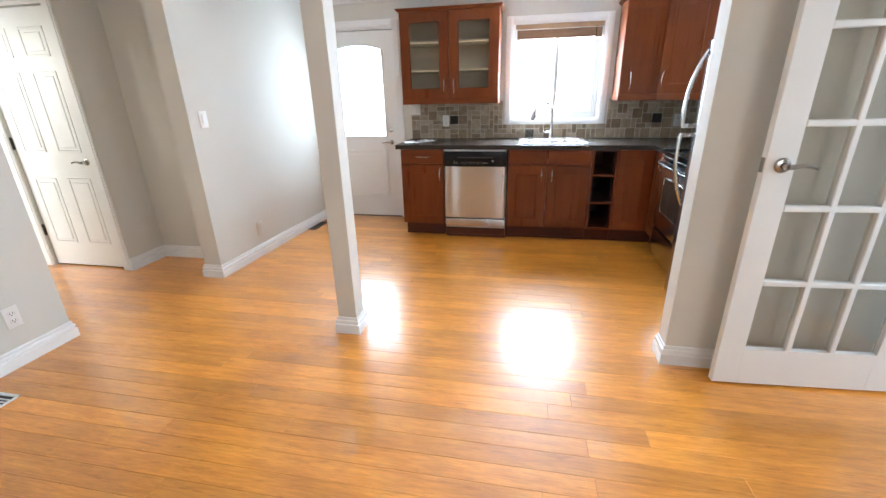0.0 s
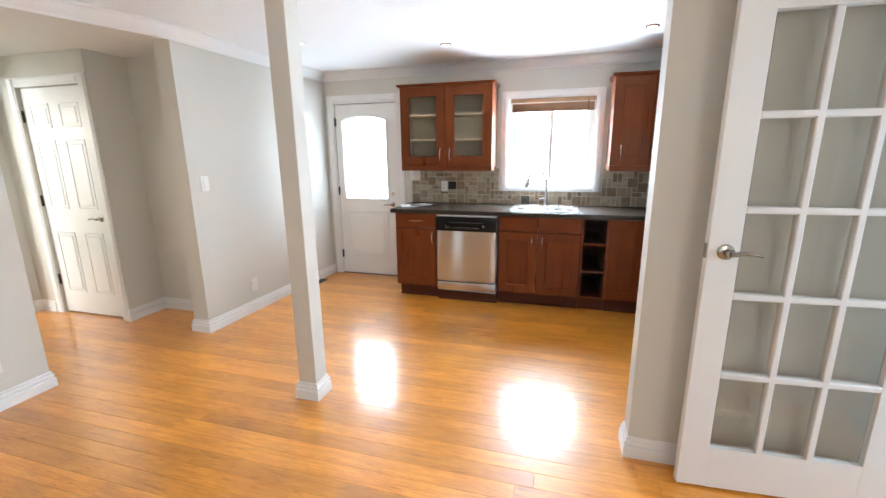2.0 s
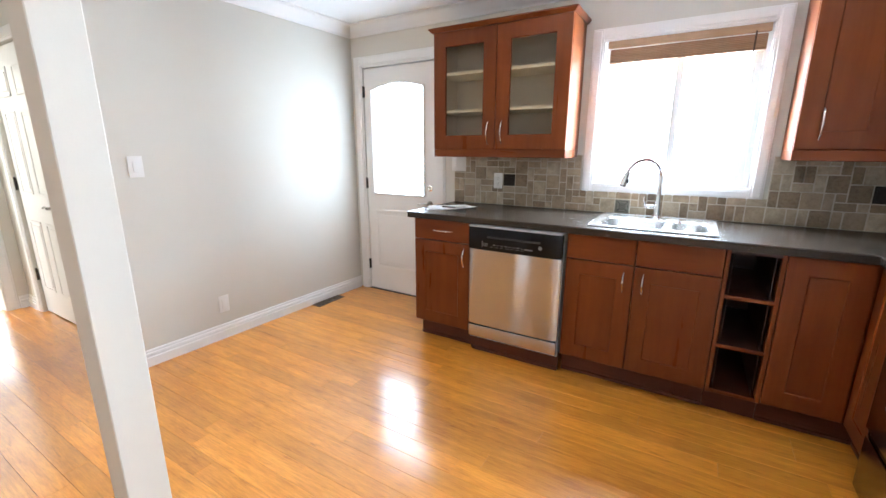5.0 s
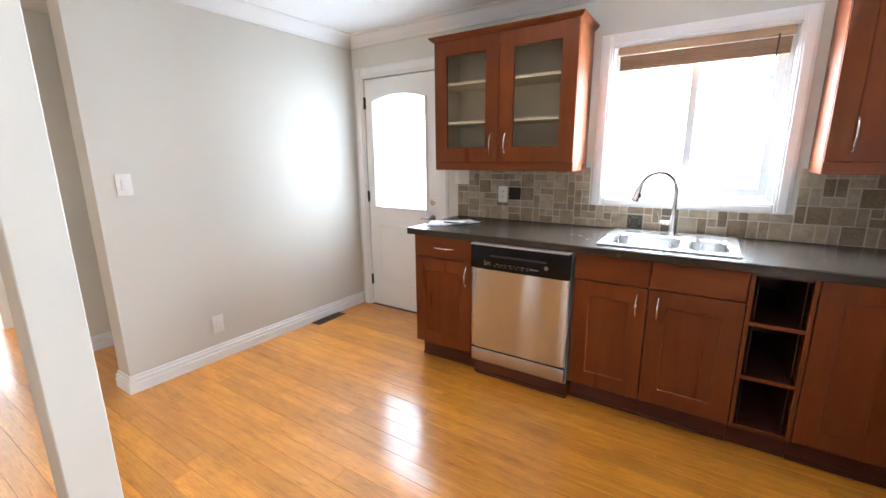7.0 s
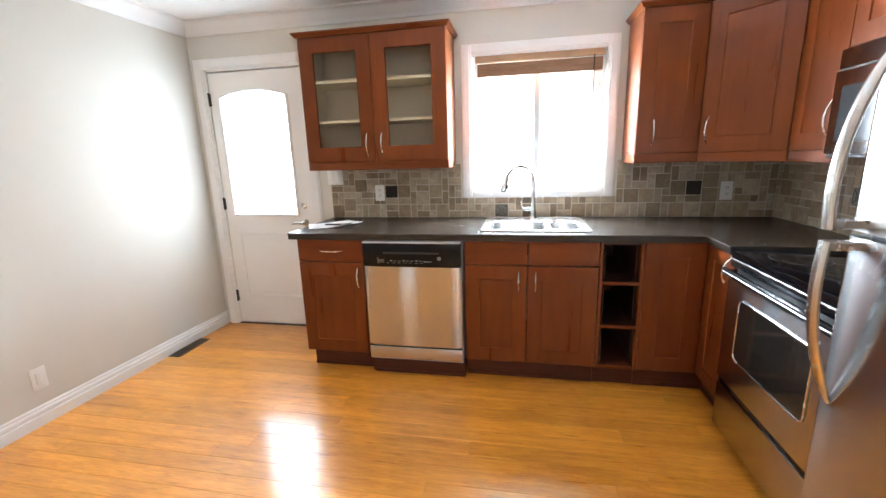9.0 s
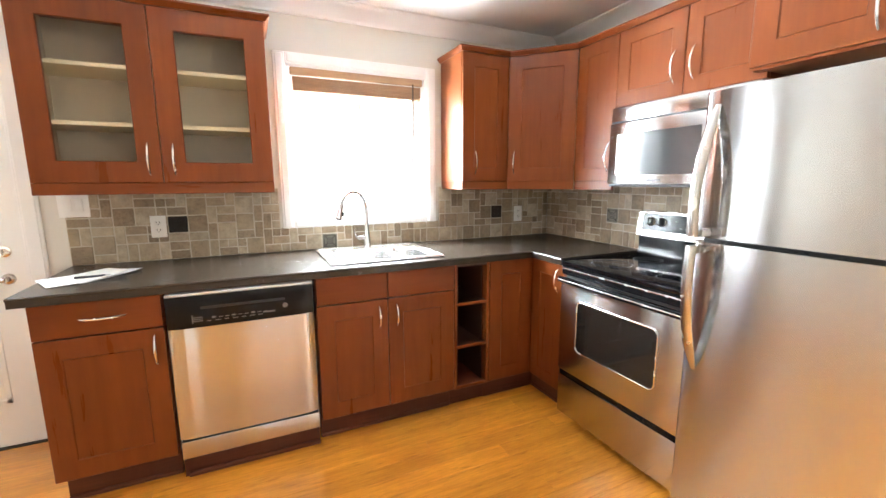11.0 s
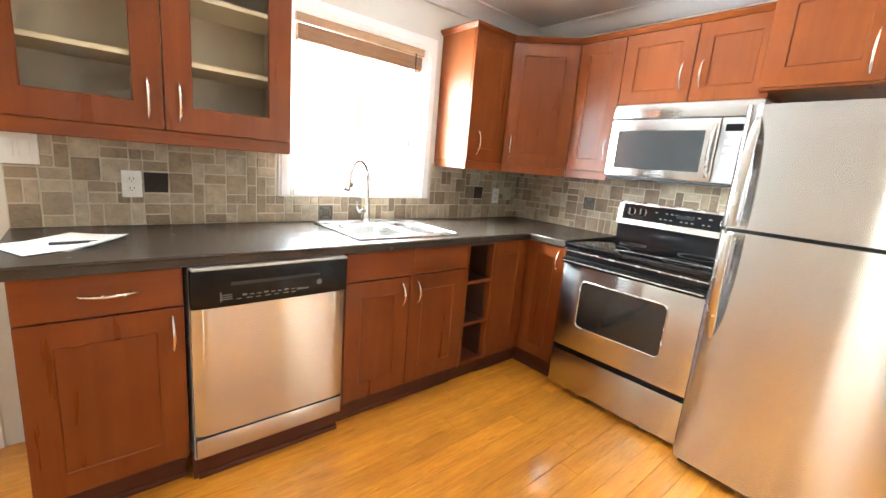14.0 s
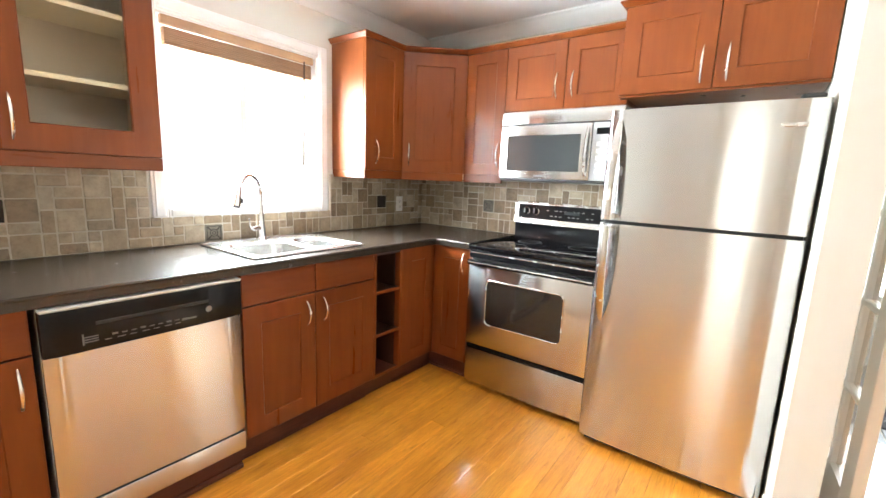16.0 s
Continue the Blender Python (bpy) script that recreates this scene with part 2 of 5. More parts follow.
OVENGLASS = plain("dark_oven_glass", (0.016, 0.014, 0.012), 0.06, var=0.02, scale=1, bump=0.0, rvar=0.02)
MWGLASS = plain("grey_microwave_glass", (0.035, 0.038, 0.04), 0.1, var=0.02, scale=2, bump=0.0, rvar=0.03)
MWPANEL = plain("grey_control_panel", (0.34, 0.345, 0.345), 0.35, var=0.02, scale=5, bump=0.0)
KEYCAPS = plain("pale_grey_keys", (0.62, 0.62, 0.61), 0.4, bump=0.0)
MARK = plain("grey_printed_mark", (0.16, 0.16, 0.16), 0.5, bump=0.0)
BRONZE = plain("dark_bronze_metal", (0.06, 0.05, 0.042), 0.4, metal=0.8, var=0.1, scale=20)
GROUT = plain("tan_grout", (0.52, 0.46, 0.365), 0.85, var=0.08, scale=9, fine=140, bump=0.3)
STONE = stone("tumbled_travertine", True)
ACCENT = plain("dark_accent_tile", (0.026, 0.019, 0.014), 0.5, spec=0.25, var=0.3, scale=30, fine=120, bump=0.4)
PALE_ACCENT = plain("grey_green_relief_tile", (0.15, 0.14, 0.105), 0.45, var=0.2, scale=30, fine=120, bump=0.4)
BLIND = wood("tan_blind_wood", (0.40, 0.26, 0.15), (0.52, 0.36, 0.22), 0.45, grain=(2, 30, 30))
BLIND_D = wood("brown_blind_slat", (0.26, 0.155, 0.085), (0.36, 0.22, 0.13), 0.45, grain=(2, 30, 30))
PAPER = plain("white_paper", (0.80, 0.80, 0.79), 0.7, var=0.01, bump=0.02)
INK = plain("dark_blue_pen", (0.02, 0.022, 0.04), 0.3, bump=0.0)
CLEAR = glass("clear_window_glass")
DOORGLASS = glass("greyish_door_glass", (0.85, 0.83, 0.78))
CABGLASS = glass("cabinet_glass", (0.90, 0.89, 0.85), 0.03, 1.18)
CARPET = plain("cream_carpet", (0.62, 0.59, 0.50), 0.95, var=0.08, scale=9, fine=260, bump=0.6)
SLATE = plain("grey_slate_tile", (0.13, 0.14, 0.145), 0.42, var=0.22, scale=7, fine=50, bump=0.3)
MATCLOTH = plain("charcoal_door_mat", (0.03, 0.032, 0.034), 0.9, var=0.3, scale=40, fine=200, bump=0.6)
MATLINE = plain("grey_mat_weave", (0.16, 0.17, 0.175), 0.9, var=0.2, scale=40, fine=200, bump=0.6)
# the shade inside the open rack, put into a dark red-brown colour
RACK_SHADE = plain("shaded_rack_interior", (0.045, 0.016, 0.008), 0.5, var=0.1, scale=9)
RINGS = plain("faint_burner_print", (0.045, 0.045, 0.045), 0.3, bump=0.0)
LENS = glowing("frosted_lamp_lens", (1.0, 0.93, 0.82), 1.8)
VENTBROWN = plain("brown_vent_metal", (0.07, 0.045, 0.028), 0.45, metal=0.3, var=0.1, scale=20)
GRASS = plain("lawn", (0.08, 0.12, 0.04), 0.9, var=0.3, scale=2, fine=40, bump=0.5)
FENCEWOOD = wood("weathered_fence_board", (0.16, 0.12, 0.085), (0.26, 0.20, 0.15), 0.8, rand=True)
LEAF = plain("leaf_green", (0.06, 0.10, 0.03), 0.6, var=0.3, scale=5)
BARK = plain("bark", (0.12, 0.085, 0.06), 0.9, var=0.3, scale=9, bump=0.5)

# ---- mesh helpers ----


def loose_box(x0, x1, y0, y1, z0, z1):
    bm = bmesh.new()
    v = [bm.verts.new((x, y, z)) for z in (z0, z1) for y in (y0, y1) for x in (x0, x1)]
    for f in ((0, 2, 3, 1), (4, 5, 7, 6), (0, 1, 5, 4), (2, 6, 7, 3), (0, 4, 6, 2), (1, 3, 7, 5)):
        bm.faces.new([v[i] for i in f])
    return bm


def merge(bm, other):
    me = bpy.data.meshes.new("scratch")
    other.to_mesh(me)
    other.free()
    bm.from_mesh(me)
    bpy.data.meshes.remove(me)


def box(bm, x0, x1, y0, y1, z0, z1, bev=0.0, seg=1):
    b = loose_box(min(x0, x1), max(x0, x1), min(y0, y1), max(y0, y1), min(z0, z1), max(z0, z1))
    if bev:
        bmesh.ops.bevel(b, geom=list(b.edges), offset=bev, segments=seg, affect="EDGES", profile=0.6)
    merge(bm, b)
    return bm


def cube(x0, x1, y0, y1, z0, z1, bev=0.0, seg=1):
    return box(bmesh.new(), x0, x1, y0, y1, z0, z1, bev, seg)


def tube(bm, pts, r, n=10, flat=1.0, up=(0, 0, 1)):
    """A rod along points; r may be a list; flat squeezes it across."""
    pts = [Vector(p) for p in pts]
    rs = r if isinstance(r, (list, tuple)) else [r] * len(pts)
    rings = []
    side0 = None
    for i, p in enumerate(pts):
        d = (pts[min(i + 1, len(pts) - 1)] - pts[max(i - 1, 0)]).normalized()
        if side0 is None:
            ref = Vector(up) if abs(d.dot(Vector(up))) < 0.95 else Vector((1, 0, 0))
            side0 = d.cross(ref).normalized()
        s = (side0 - d * side0.dot(d)).normalized()
        side0 = s
        u = d.cross(s).normalized()
        rings.append([bm.verts.new(p + s * math.cos(a) * rs[i] + u * math.sin(a) * rs[i] * flat) for a in [2 * math.pi * k / n for k in range(n)]])
    for a, b in zip(rings, rings[1:]):
        for k in range(n):
            bm.faces.new((a[k], a[(k + 1) % n], b[(k + 1) % n], b[k]))
    bm.faces.new(rings[0][::-1])
    bm.faces.new(rings[-1])
    return bm


def arc(a, b, bow, n=12, ends=0.0):
    """Points from a to b that bow out along the vector bow."""
    a, b, bow = Vector(a), Vector(b), Vector(bow)
    return [a.lerp(b, i / n) + bow * (math.sin(math.pi * i / n) ** 0.75) for i in range(n + 1)]


def grid_plate(xs, ys, keep, z0, z1):
    """One connected plate over the cells of a grid that keep(i, j) names."""
    bm = bmesh.new()
    cells = {(i, j) for i in range(len(xs) - 1) for j in range(len(ys) - 1) if keep(i, j)}
    got = {}

    def v(i, j, z):
        if (i, j, z) not in got:
            got[(i, j, z)] = bm.verts.new((xs[i], ys[j], z))
        return got[(i, j, z)]

    for i, j in cells:
        bm.faces.new([v(a, b, z1) for a, b in ((i, j), (i + 1, j), (i + 1, j + 1), (i, j + 1))])
        bm.faces.new([v(a, b, z0) for a, b in ((i, j + 1), (i + 1, j + 1), (i + 1, j), (i, j))])
        for di, dj, a, b in ((-1, 0, (i, j + 1), (i, j)), (1, 0, (i + 1, j), (i + 1, j + 1)), (0, -1, (i, j), (i + 1, j)), (0, 1, (i + 1, j + 1), (i, j + 1))):
            if (i + di, j + dj) not in cells:
                bm.faces.new([v(*a, z0), v(*b, z0), v(*b, z1), v(*a, z1)])
    return bm


def ring_front(x0, x1, z0, z1, rail, y, back, bev=0.0016):
    """A door frame in one piece: outer edge, face, inner edge."""
    bm = bmesh.new()
    rows = []
    for ins, yy in ((0, y + back), (0, y + bev), (bev, y), (rail - 0.004, y), (rail, y + 0.004), (rail, y + back)):
        rows.append([bm.verts.new((a, yy, c)) for a, c in ((x0 + ins, z0 + ins), (x1 - ins, z0 + ins), (x1 - ins, z1 - ins), (x0 + ins, z1 - ins))])
    for a, b in zip(rows, rows[1:] + rows[:1]):
        for k in range(4):
            bm.faces.new((a[k], a[(k + 1) % 4], b[(k + 1) % 4], b[k]))
    return bm


def prism(bm, poly, lo, hi, axis="z"):
    """A polygon pushed along an axis. Its two numbers are the other axes in order."""
    def put(p, h):
        return {"x": (h, p[0], p[1]), "y": (p[0], h, p[1]), "z": (p[0], p[1], h)}[axis]
    b = bmesh.new()
    lo_v, hi_v = [b.verts.new(put(p, lo)) for p in poly], [b.verts.new(put(p, hi)) for p in poly]
    n = len(poly)
    for i in range(n):
        b.faces.new((lo_v[i], lo_v[(i + 1) % n], hi_v[(i + 1) % n], hi_v[i]))
    b.faces.new(lo_v[::-1])
    b.faces.new(hi_v)
    bmesh.ops.recalc_face_normals(b, faces=list(b.faces))
    merge(bm, b)
    return bm


def sweep(bm, line, prof):
    """A moulding: prof (distance to the left of the line, height) carried along a line on the floor plan, mitred."""
    line = [Vector(p) for p in line]
    rows = []
    for i, p in enumerate(line):
        dirs = []
        if i > 0:
            dirs.append((p - line[i - 1]).normalized())
        if i < len(line) - 1:
            dirs.append((line[i + 1] - p).normalized())
        ns = [Vector((-d.y, d.x)) for d in dirs]
        m = sum(ns, Vector((0, 0)))
        m = m / m.dot(ns[0])
        rows.append([bm.verts.new((p.x + m.x * d, p.y + m.y * d, z)) for d, z in prof])
    n = len(prof)
    for a, b in zip(rows, rows[1:]):
        for k in range(n):
            bm.faces.new((a[k], a[(k + 1) % n], b[(k + 1) % n], b[k]))
    bm.faces.new(rows[0][::-1])
    bm.faces.new(rows[-1])
    bmesh.ops.recalc_face_normals(bm, faces=list(bm.faces))
    return bm


def disc_stack(bm, centre, axis, prof, n=24):
    """Rings of (radius, distance along the axis) about a centre."""
    c, ax = Vector(centre), Vector(axis).normalized()
    s = ax.orthogonal().normalized()
    u = ax.cross(s)
    rings = [[bm.verts.new(c + ax * h + (s * math.cos(2 * math.pi * k / n) + u * math.sin(2 * math.pi * k / n)) * r) for k in range(n)] for r, h in prof]
    for a, b in zip(rings, rings[1:]):
        for k in range(n):
            bm.faces.new((a[k], a[(k + 1) % n], b[(k + 1) % n], b[k]))
    bm.faces.new(rings[0][::-1])
    bm.faces.new(rings[-1])
    return bm


def finish(name, bm, mat, smooth=True):
    me = bpy.data.meshes.new(name)
    bmesh.ops.recalc_face_normals(bm, faces=list(bm.faces))
    bm.to_mesh(me)
    bm.free()
    me.materials.append(mat)
    if smooth:
        me.polygons.foreach_set("use_smooth", [True] * len(me.polygons))
        me.set_sharp_from_angle(angle=radians(32))
    return me


def part(name, bm, mat, parent, label=""):
    ob = new(name, finish(name, bm, mat))
    ob.parent = parent
    return tagged(ob, label)


def thing(name, place, label, category, group="", kind=""):
    ob = new(name)
    ob.matrix_world = place
    ob.empty_display_size = 0.1
    return tagged(ob, label, category, group, kind)


def solid(name, bm, mat, label="", category="", kind="", group="", place=None):
    ob = new(name, finish(name, bm, mat))
    if place is not None:
        ob.matrix_world = place
    return tagged(ob, label, category, group, kind)


def structure(name, bm, mat, label="", category=""):
    return solid(name, bm, mat, label, category, "structure")

# ---- the large structure ----
YB, XR, H, HH = 4.545, 1.92, 2.37, 2.29   # back wall, right kitchen wall, ceiling, hall ceiling
LW0, LW1 = Vector((-2.233, 2.61)), Vector((-2.165, YB))   # kitchen side of the wall between kitchen and hall
LIVX, SOUTH, EAST = -2.56, -3.2, 2.02
DX0, DX1, DH = -2.055, -1.262, 2.04       # garden door opening
WX0, WX1, WZ0, WZ1 = -0.015, 0.862, 1.112, 2.008  # kitchen window opening

bm = bmesh.new()
for x0, x1, z0, z1 in ((-2.45, DX0, 0, H), (DX0, DX1, DH, H), (DX1, WX0, 0, H), (WX0, WX1, 0, WZ0), (WX0, WX1, WZ1, H), (WX1, 2.25, 0, H)):
    box(bm, x0, x1, YB, YB + 0.16, z0, z1)
structure("wall_north", bm, PAINT, "greige painted kitchen wall with door and window openings", "wall")

bm = prism(bmesh.new(), [(LW0.x, LW0.y), (LW1.x, LW1.y), (LW1.x - 0.15, LW1.y), (-2.385, 2.61)], 0, H)
structure("wall_west_kitchen", bm, PAINT, "pale greige painted wall beside the kitchen", "wall")
structure("wall_east_kitchen", cube(XR, 2.25, 2.07, YB, 0, H), PAINT, "greige painted wall behind the stove", "wall")
structure("wall_stub", cube(0.935, 2.25, 1.955, 2.07, 0, H), PAINT, "greige painted stub wall beside the refrigerator", "wall")

bm = cube(EAST, 2.25, SOUTH, -1.9, 0, H)
box(bm, EAST, 2.25, -1.9, -0.1, 0, 0.85)
box(bm, EAST, 2.25, -1.9, -0.1, 2.15, H)
box(bm, EAST, 2.25, -0.1, 1.08, 0, H)
box(bm, EAST, 2.25, 1.08, 1.955, 2.06, H)
structure("wall_east_living", bm, PAINT, "greige painted wall with entry doorway", "wall")
bm = cube(LIVX - 0.14, LIVX, SOUTH, 1.655, 0, H)
structure("wall_west_living", bm, PAINT, "greige painted living room wall", "wall")
bm = bmesh.new()
for x0, x1, z0, z1 in ((LIVX - 0.14, -0.45, 0, H), (-0.45, 1.85, 0, 0.75), (-0.45, 1.85, 2.15, H), (1.85, 2.25, 0, H)):
    box(bm, x0, x1, SOUTH - 0.14, SOUTH, z0, z1)
structure("wall_south", bm, PAINT, "greige painted living room wall with a window opening", "wall")

# hall with a niche, a closet and the bedroom doorway
bm = cube(-4.42, LIVX - 0.14, 1.515, 1.655, 0, HH)
structure("wall_hall_south", bm, PAINT, "greige painted hall wall", "wall")
bm = cube(-3.225, -3.14, 2.63, 3.125, 0, HH)
box(bm, -3.98, -3.225, 2.63, 2.75, 2.035, HH)
box(bm, -4.27, -3.98, 2.63, 2.75, 0, HH)
structure("wall_closet", bm, PAINT, "greige painted hall wall round the closet door", "wall")
structure("wall_niche", cube(-3.14, -2.31, 2.985, 3.125, 0, HH), PAINT, "greige painted niche wall", "wall")
bm = bmesh.new()
for y0, y1, z0, z1 in ((1.515, 1.72, 0, HH), (1.72, 2.47, 2.04, HH), (2.47, 2.75, 0, HH)):
    box(bm, -4.40, -4.27, y0, y1, z0, z1)
structure("wall_hall_west", bm, PAINT, "greige painted hall wall with the bedroom doorway", "wall")
structure("wall_closet_back", cube(-4.42, -3.225, 3.2, 3.3, 0, HH), PAINT, "plain closet back wall", "wall")

# bedroom
structure("bedroom_floor", cube(-7.95, -4.335, 0.2, 5.0, -0.03, -0.004), CARPET, "cream carpet on the bedroom floor", "carpet")
bm = bmesh.new()
for y0, y1, z0, z1 in ((0.06, 1.55, 0, H), (1.55, 3.45, 0, 0.95), (1.55, 3.45, 2.05, H), (3.45, 5.14, 0, H)):
    box(bm, -7.95, -7.80, y0, y1, z0, z1)
structure("bedroom_wall_west", bm, CREAM, "cream painted bedroom wall with a window opening", "wall")
structure("bedroom_wall_north", cube(-7.80, -4.42, 5.0, 5.14, 0, H), CREAM, "cream painted bedroom wall", "wall")
bm = cube(-7.80, -6.9, 0.06, 0.2, 0, H)
for x0, x1, z0, z1 in ((-6.9, -5.3, 0, 0.95), (-6.9, -5.3, 2.05, H), (-5.3, -4.40, 0, H)):
    box(bm, x0, x1, 0.06, 0.2, z0, z1)
structure("bedroom_wall_south", bm, CREAM, "cream painted bedroom wall", "wall")
bm = cube(-4.42, -4.405, 2.76, 5.0, 0, H)
box(bm, -4.42, -4.405, 0.2, 1.51, 0, H)
structure("bedroom_wall_east", bm, CREAM, "cream painted bedroom wall", "wall")
structure("bedroom_ceiling", cube(-7.95, -4.40, 0.06, 5.14, H, H + 0.08), CEILING, "white bedroom ceiling", "ceiling")

# entry
structure("entry_wall_north", cube(2.25, 3.72, 2.64, 2.78, 0, H), ENTRY_PAINT, "pale grey entry wall", "wall")
bm = bmesh.new()
for y0, y1, z0, z1 in ((0.0, 0.85, 0, H), (0.85, 1.75, 2.1, H), (0.85, 1.75, 0, 0.5), (1.75, 2.64, 0, H)):
    box(bm, 3.6, 3.72, y0, y1, z0, z1)
structure("entry_wall_east", bm, ENTRY_PAINT, "pale grey entry wall with a glazed opening", "wall")
structure("entry_wall_south", cube(2.25, 3.72, -0.12, 0.0, 0, H), ENTRY_PAINT, "pale grey entry wall", "wall")
structure("entry_ceiling", cube(2.25, 3.72, -0.12, 2.78, H, H + 0.08), CEILING, "white entry ceiling", "ceiling")
structure("entry_lining", cube(2.252, 2.262, 1.957, 2.64, 0.0, H - 0.002), ENTRY_PAINT, "pale grey entry wall", "wall")

# ceilings
bm = prism(bmesh.new(), [(2.25, SOUTH - 0.14), (2.25, YB + 0.16), (-2.45, YB + 0.16), (-2.385, 2.61), (LW0.x, LW0.y), (LIVX, 1.655), (LIVX - 0.14, 1.655), (LIVX - 0.14, SOUTH - 0.14)], H, H + 0.08)
structure("ceiling", bm, CEILING, "white painted ceiling", "ceiling")
bm = prism(bmesh.new(), [(-4.42, 1.515), (LIVX - 0.14, 1.515), (LIVX - 0.14, 1.655), (LIVX, 1.655), (LW0.x, LW0.y), (-2.385, 2.61), (-2.31, 3.125), (-4.42, 3.3)], HH, HH + 0.07)
structure("hall_ceiling", bm, CEILING, "white hall ceiling, lower than the living room's", "ceiling")

# mouldings
COVE = [(0, H - 0.092), (0.010, H - 0.092), (0.014, H - 0.080), (0.026, H - 0.070), (0.046, H - 0.046), (0.062, H - 0.024), (0.076, H - 0.014), (0.086, H - 0.010), (0.088, H), (0, H)]
bm = sweep(bmesh.new(), [(EAST - 0.1, YB), (LW1.x, LW1.y), (LW0.x, LW0.y), (LIVX, 1.655)], COVE)
structure("trim_crown_west", bm, CEILING, "white cove crown moulding", "moulding")
bm = sweep(bmesh.new(), [(XR, 2.08), (XR, YB - 0.09)], COVE)
structure("trim_crown_east", bm, CEILING, "white cove crown moulding", "moulding")
BASE = [(0, 0), (0.019, 0), (0.019, 0.056), (0.016, 0.060), (0.010, 0.062), (0.010, 0.067), (0.0155, 0.070), (0.0155, 0.080), (0.013, 0.086), (0.0075, 0.089), (0.0075, 0.094), (0.009, 0.097), (0.006, 0.107), (0, 0.107)]


def baseboard(line, label="white moulded baseboard"):
    return structure("baseboard", sweep(bmesh.new(), line, BASE), TRIM, label, "baseboard")


baseboard([(DX0 - 0.105, YB - 0.0), (LW1.x, LW1.y), (LW0.x, LW0.y), (-2.385, 2.61), (-2.31, 2.985), (-3.14, 2.985), (-3.14, 2.63), (-3.16, 2.63)])
baseboard([(-4.07, 2.63), (-4.27, 2.63), (-4.27, 2.56)])
baseboard([(-3.4, 1.655), (LIVX, 1.655), (LIVX, SOUTH)])
baseboard([(EAST - 0.02, 1.955), (0.935, 1.955), (0.935, 2.07), (1.15, 2.07)])
baseboard([(EAST, SOUTH), (EAST, 1.0)])
baseboard([(2.262, 1.97), (2.262, 2.64)][::-1])
baseboard([(3.6, 2.64), (2.82, 2.64)][::1])
baseboard([(-7.80, 0.2), (-7.80, 5.0)][::-1], "cream painted bedroom baseboard")


def casing(name, u0, u1, top, face, axis, out, w=0.078, sill=None, label="white moulded casing", th=0.018, z0=0.0):
    """Trim round an opening from u0 to u1 on the plane face; out is the side it stands out to."""
    bm = bmesh.new()
    bars = [(u0 - w, u0, z0, top + w), (u1, u1 + w, z0, top + w), (u0, u1, top, top + w)]
    if sill is not None:
        bars.append((u0, u1, z0, sill))
    for a, b, c, d in bars:
        for inset, t in ((0.0, th * 0.65), (0.012, th)):
            lo, hi = face, face + out * t
            aa, bb, cc, dd = a + inset, b - inset, c + (inset if c > 0.001 else 0), d - inset
            if axis == "x":
                box(bm, aa, bb, lo, hi, cc, dd, 0.003)
            else:
                box(bm, lo, hi, aa, bb, cc, dd, 0.003)
    return structure(name, bm, TRIM, label, "door trim" if sill is None else "window trim")


casing("trim_garden_door", DX0, DX1, DH, YB, "x", -1)
casing("trim_closet_door", -3.98, -3.225, 2.035, 2.63, "x", -1)
casing("trim_bedroom_door", 1.72, 2.47, 2.04, -4.27, "y", 1, 0.085)
casing("trim_entry_door", 1.08, 1.937, 2.06, EAST, "y", -1, 0.07)
casing("window_trim", WX0, WX1, WZ1, YB, "x", -1, 0.066, sill=WZ0, th=0.024, z0=WZ0 - 0.058, label="white moulded kitchen window casing")
bm = cube(1.934, 2.262, 1.93, 1.957, 0, 2.045)
box(bm, EAST - 0.012, 2.262, 1.08, 1.10, 0, 2.045)
box(bm, EAST - 0.012, 2.262, 1.08, 1.957, 2.045, 2.062)
structure("trim_entry_jamb", bm, TRIM, "white painted door jamb", "door jamb")
bm = cube(-4.41, -4.265, 1.705, 1.722, 0, 2.04)
box(bm, -4.41, -4.265, 2.468, 2.485, 0, 2.04)
box(bm, -4.41, -4.265, 1.705, 2.485, 2.025, 2.042)
structure("trim_bedroom_jamb", bm, TRIM, "white painted door jamb", "door jamb")
bm = cube(DX0 - 0.002, DX0 + 0.010, YB - 0.002, YB + 0.14, 0, DH)
box(bm, DX1 - 0.010, DX1 + 0.002, YB - 0.002, YB + 0.14, 0, DH)
box(bm, DX0, DX1, YB - 0.002, YB + 0.14, DH - 0.012, DH + 0.002)
structure("trim_garden_jamb", bm, TRIM, "white painted door jamb", "door jamb")
structure("door_sill", cube(DX0, DX1, YB - 0.004, YB + 0.16, -0.01, 0.006, 0.002), BRONZE, "dark metal door threshold", "threshold")

# ---- post ----
post = thing("support_post", pose(-0.862, 2.032, 0), "square greige painted support post with white base", "post", kind="structure")
part("shaft", cube(-0.058, 0.058, -0.058, 0.058, 0, H, 0.003), PAINT, post)
bm = sweep(bmesh.new(), [(0, -0.058), (-0.058, -0.058), (-0.058, 0.058), (0.058, 0.058), (0.058, -0.058), (0, -0.058)], BASE)
part("post_base", bm, TRIM, post, "white moulded base")

# ---- garden door ----


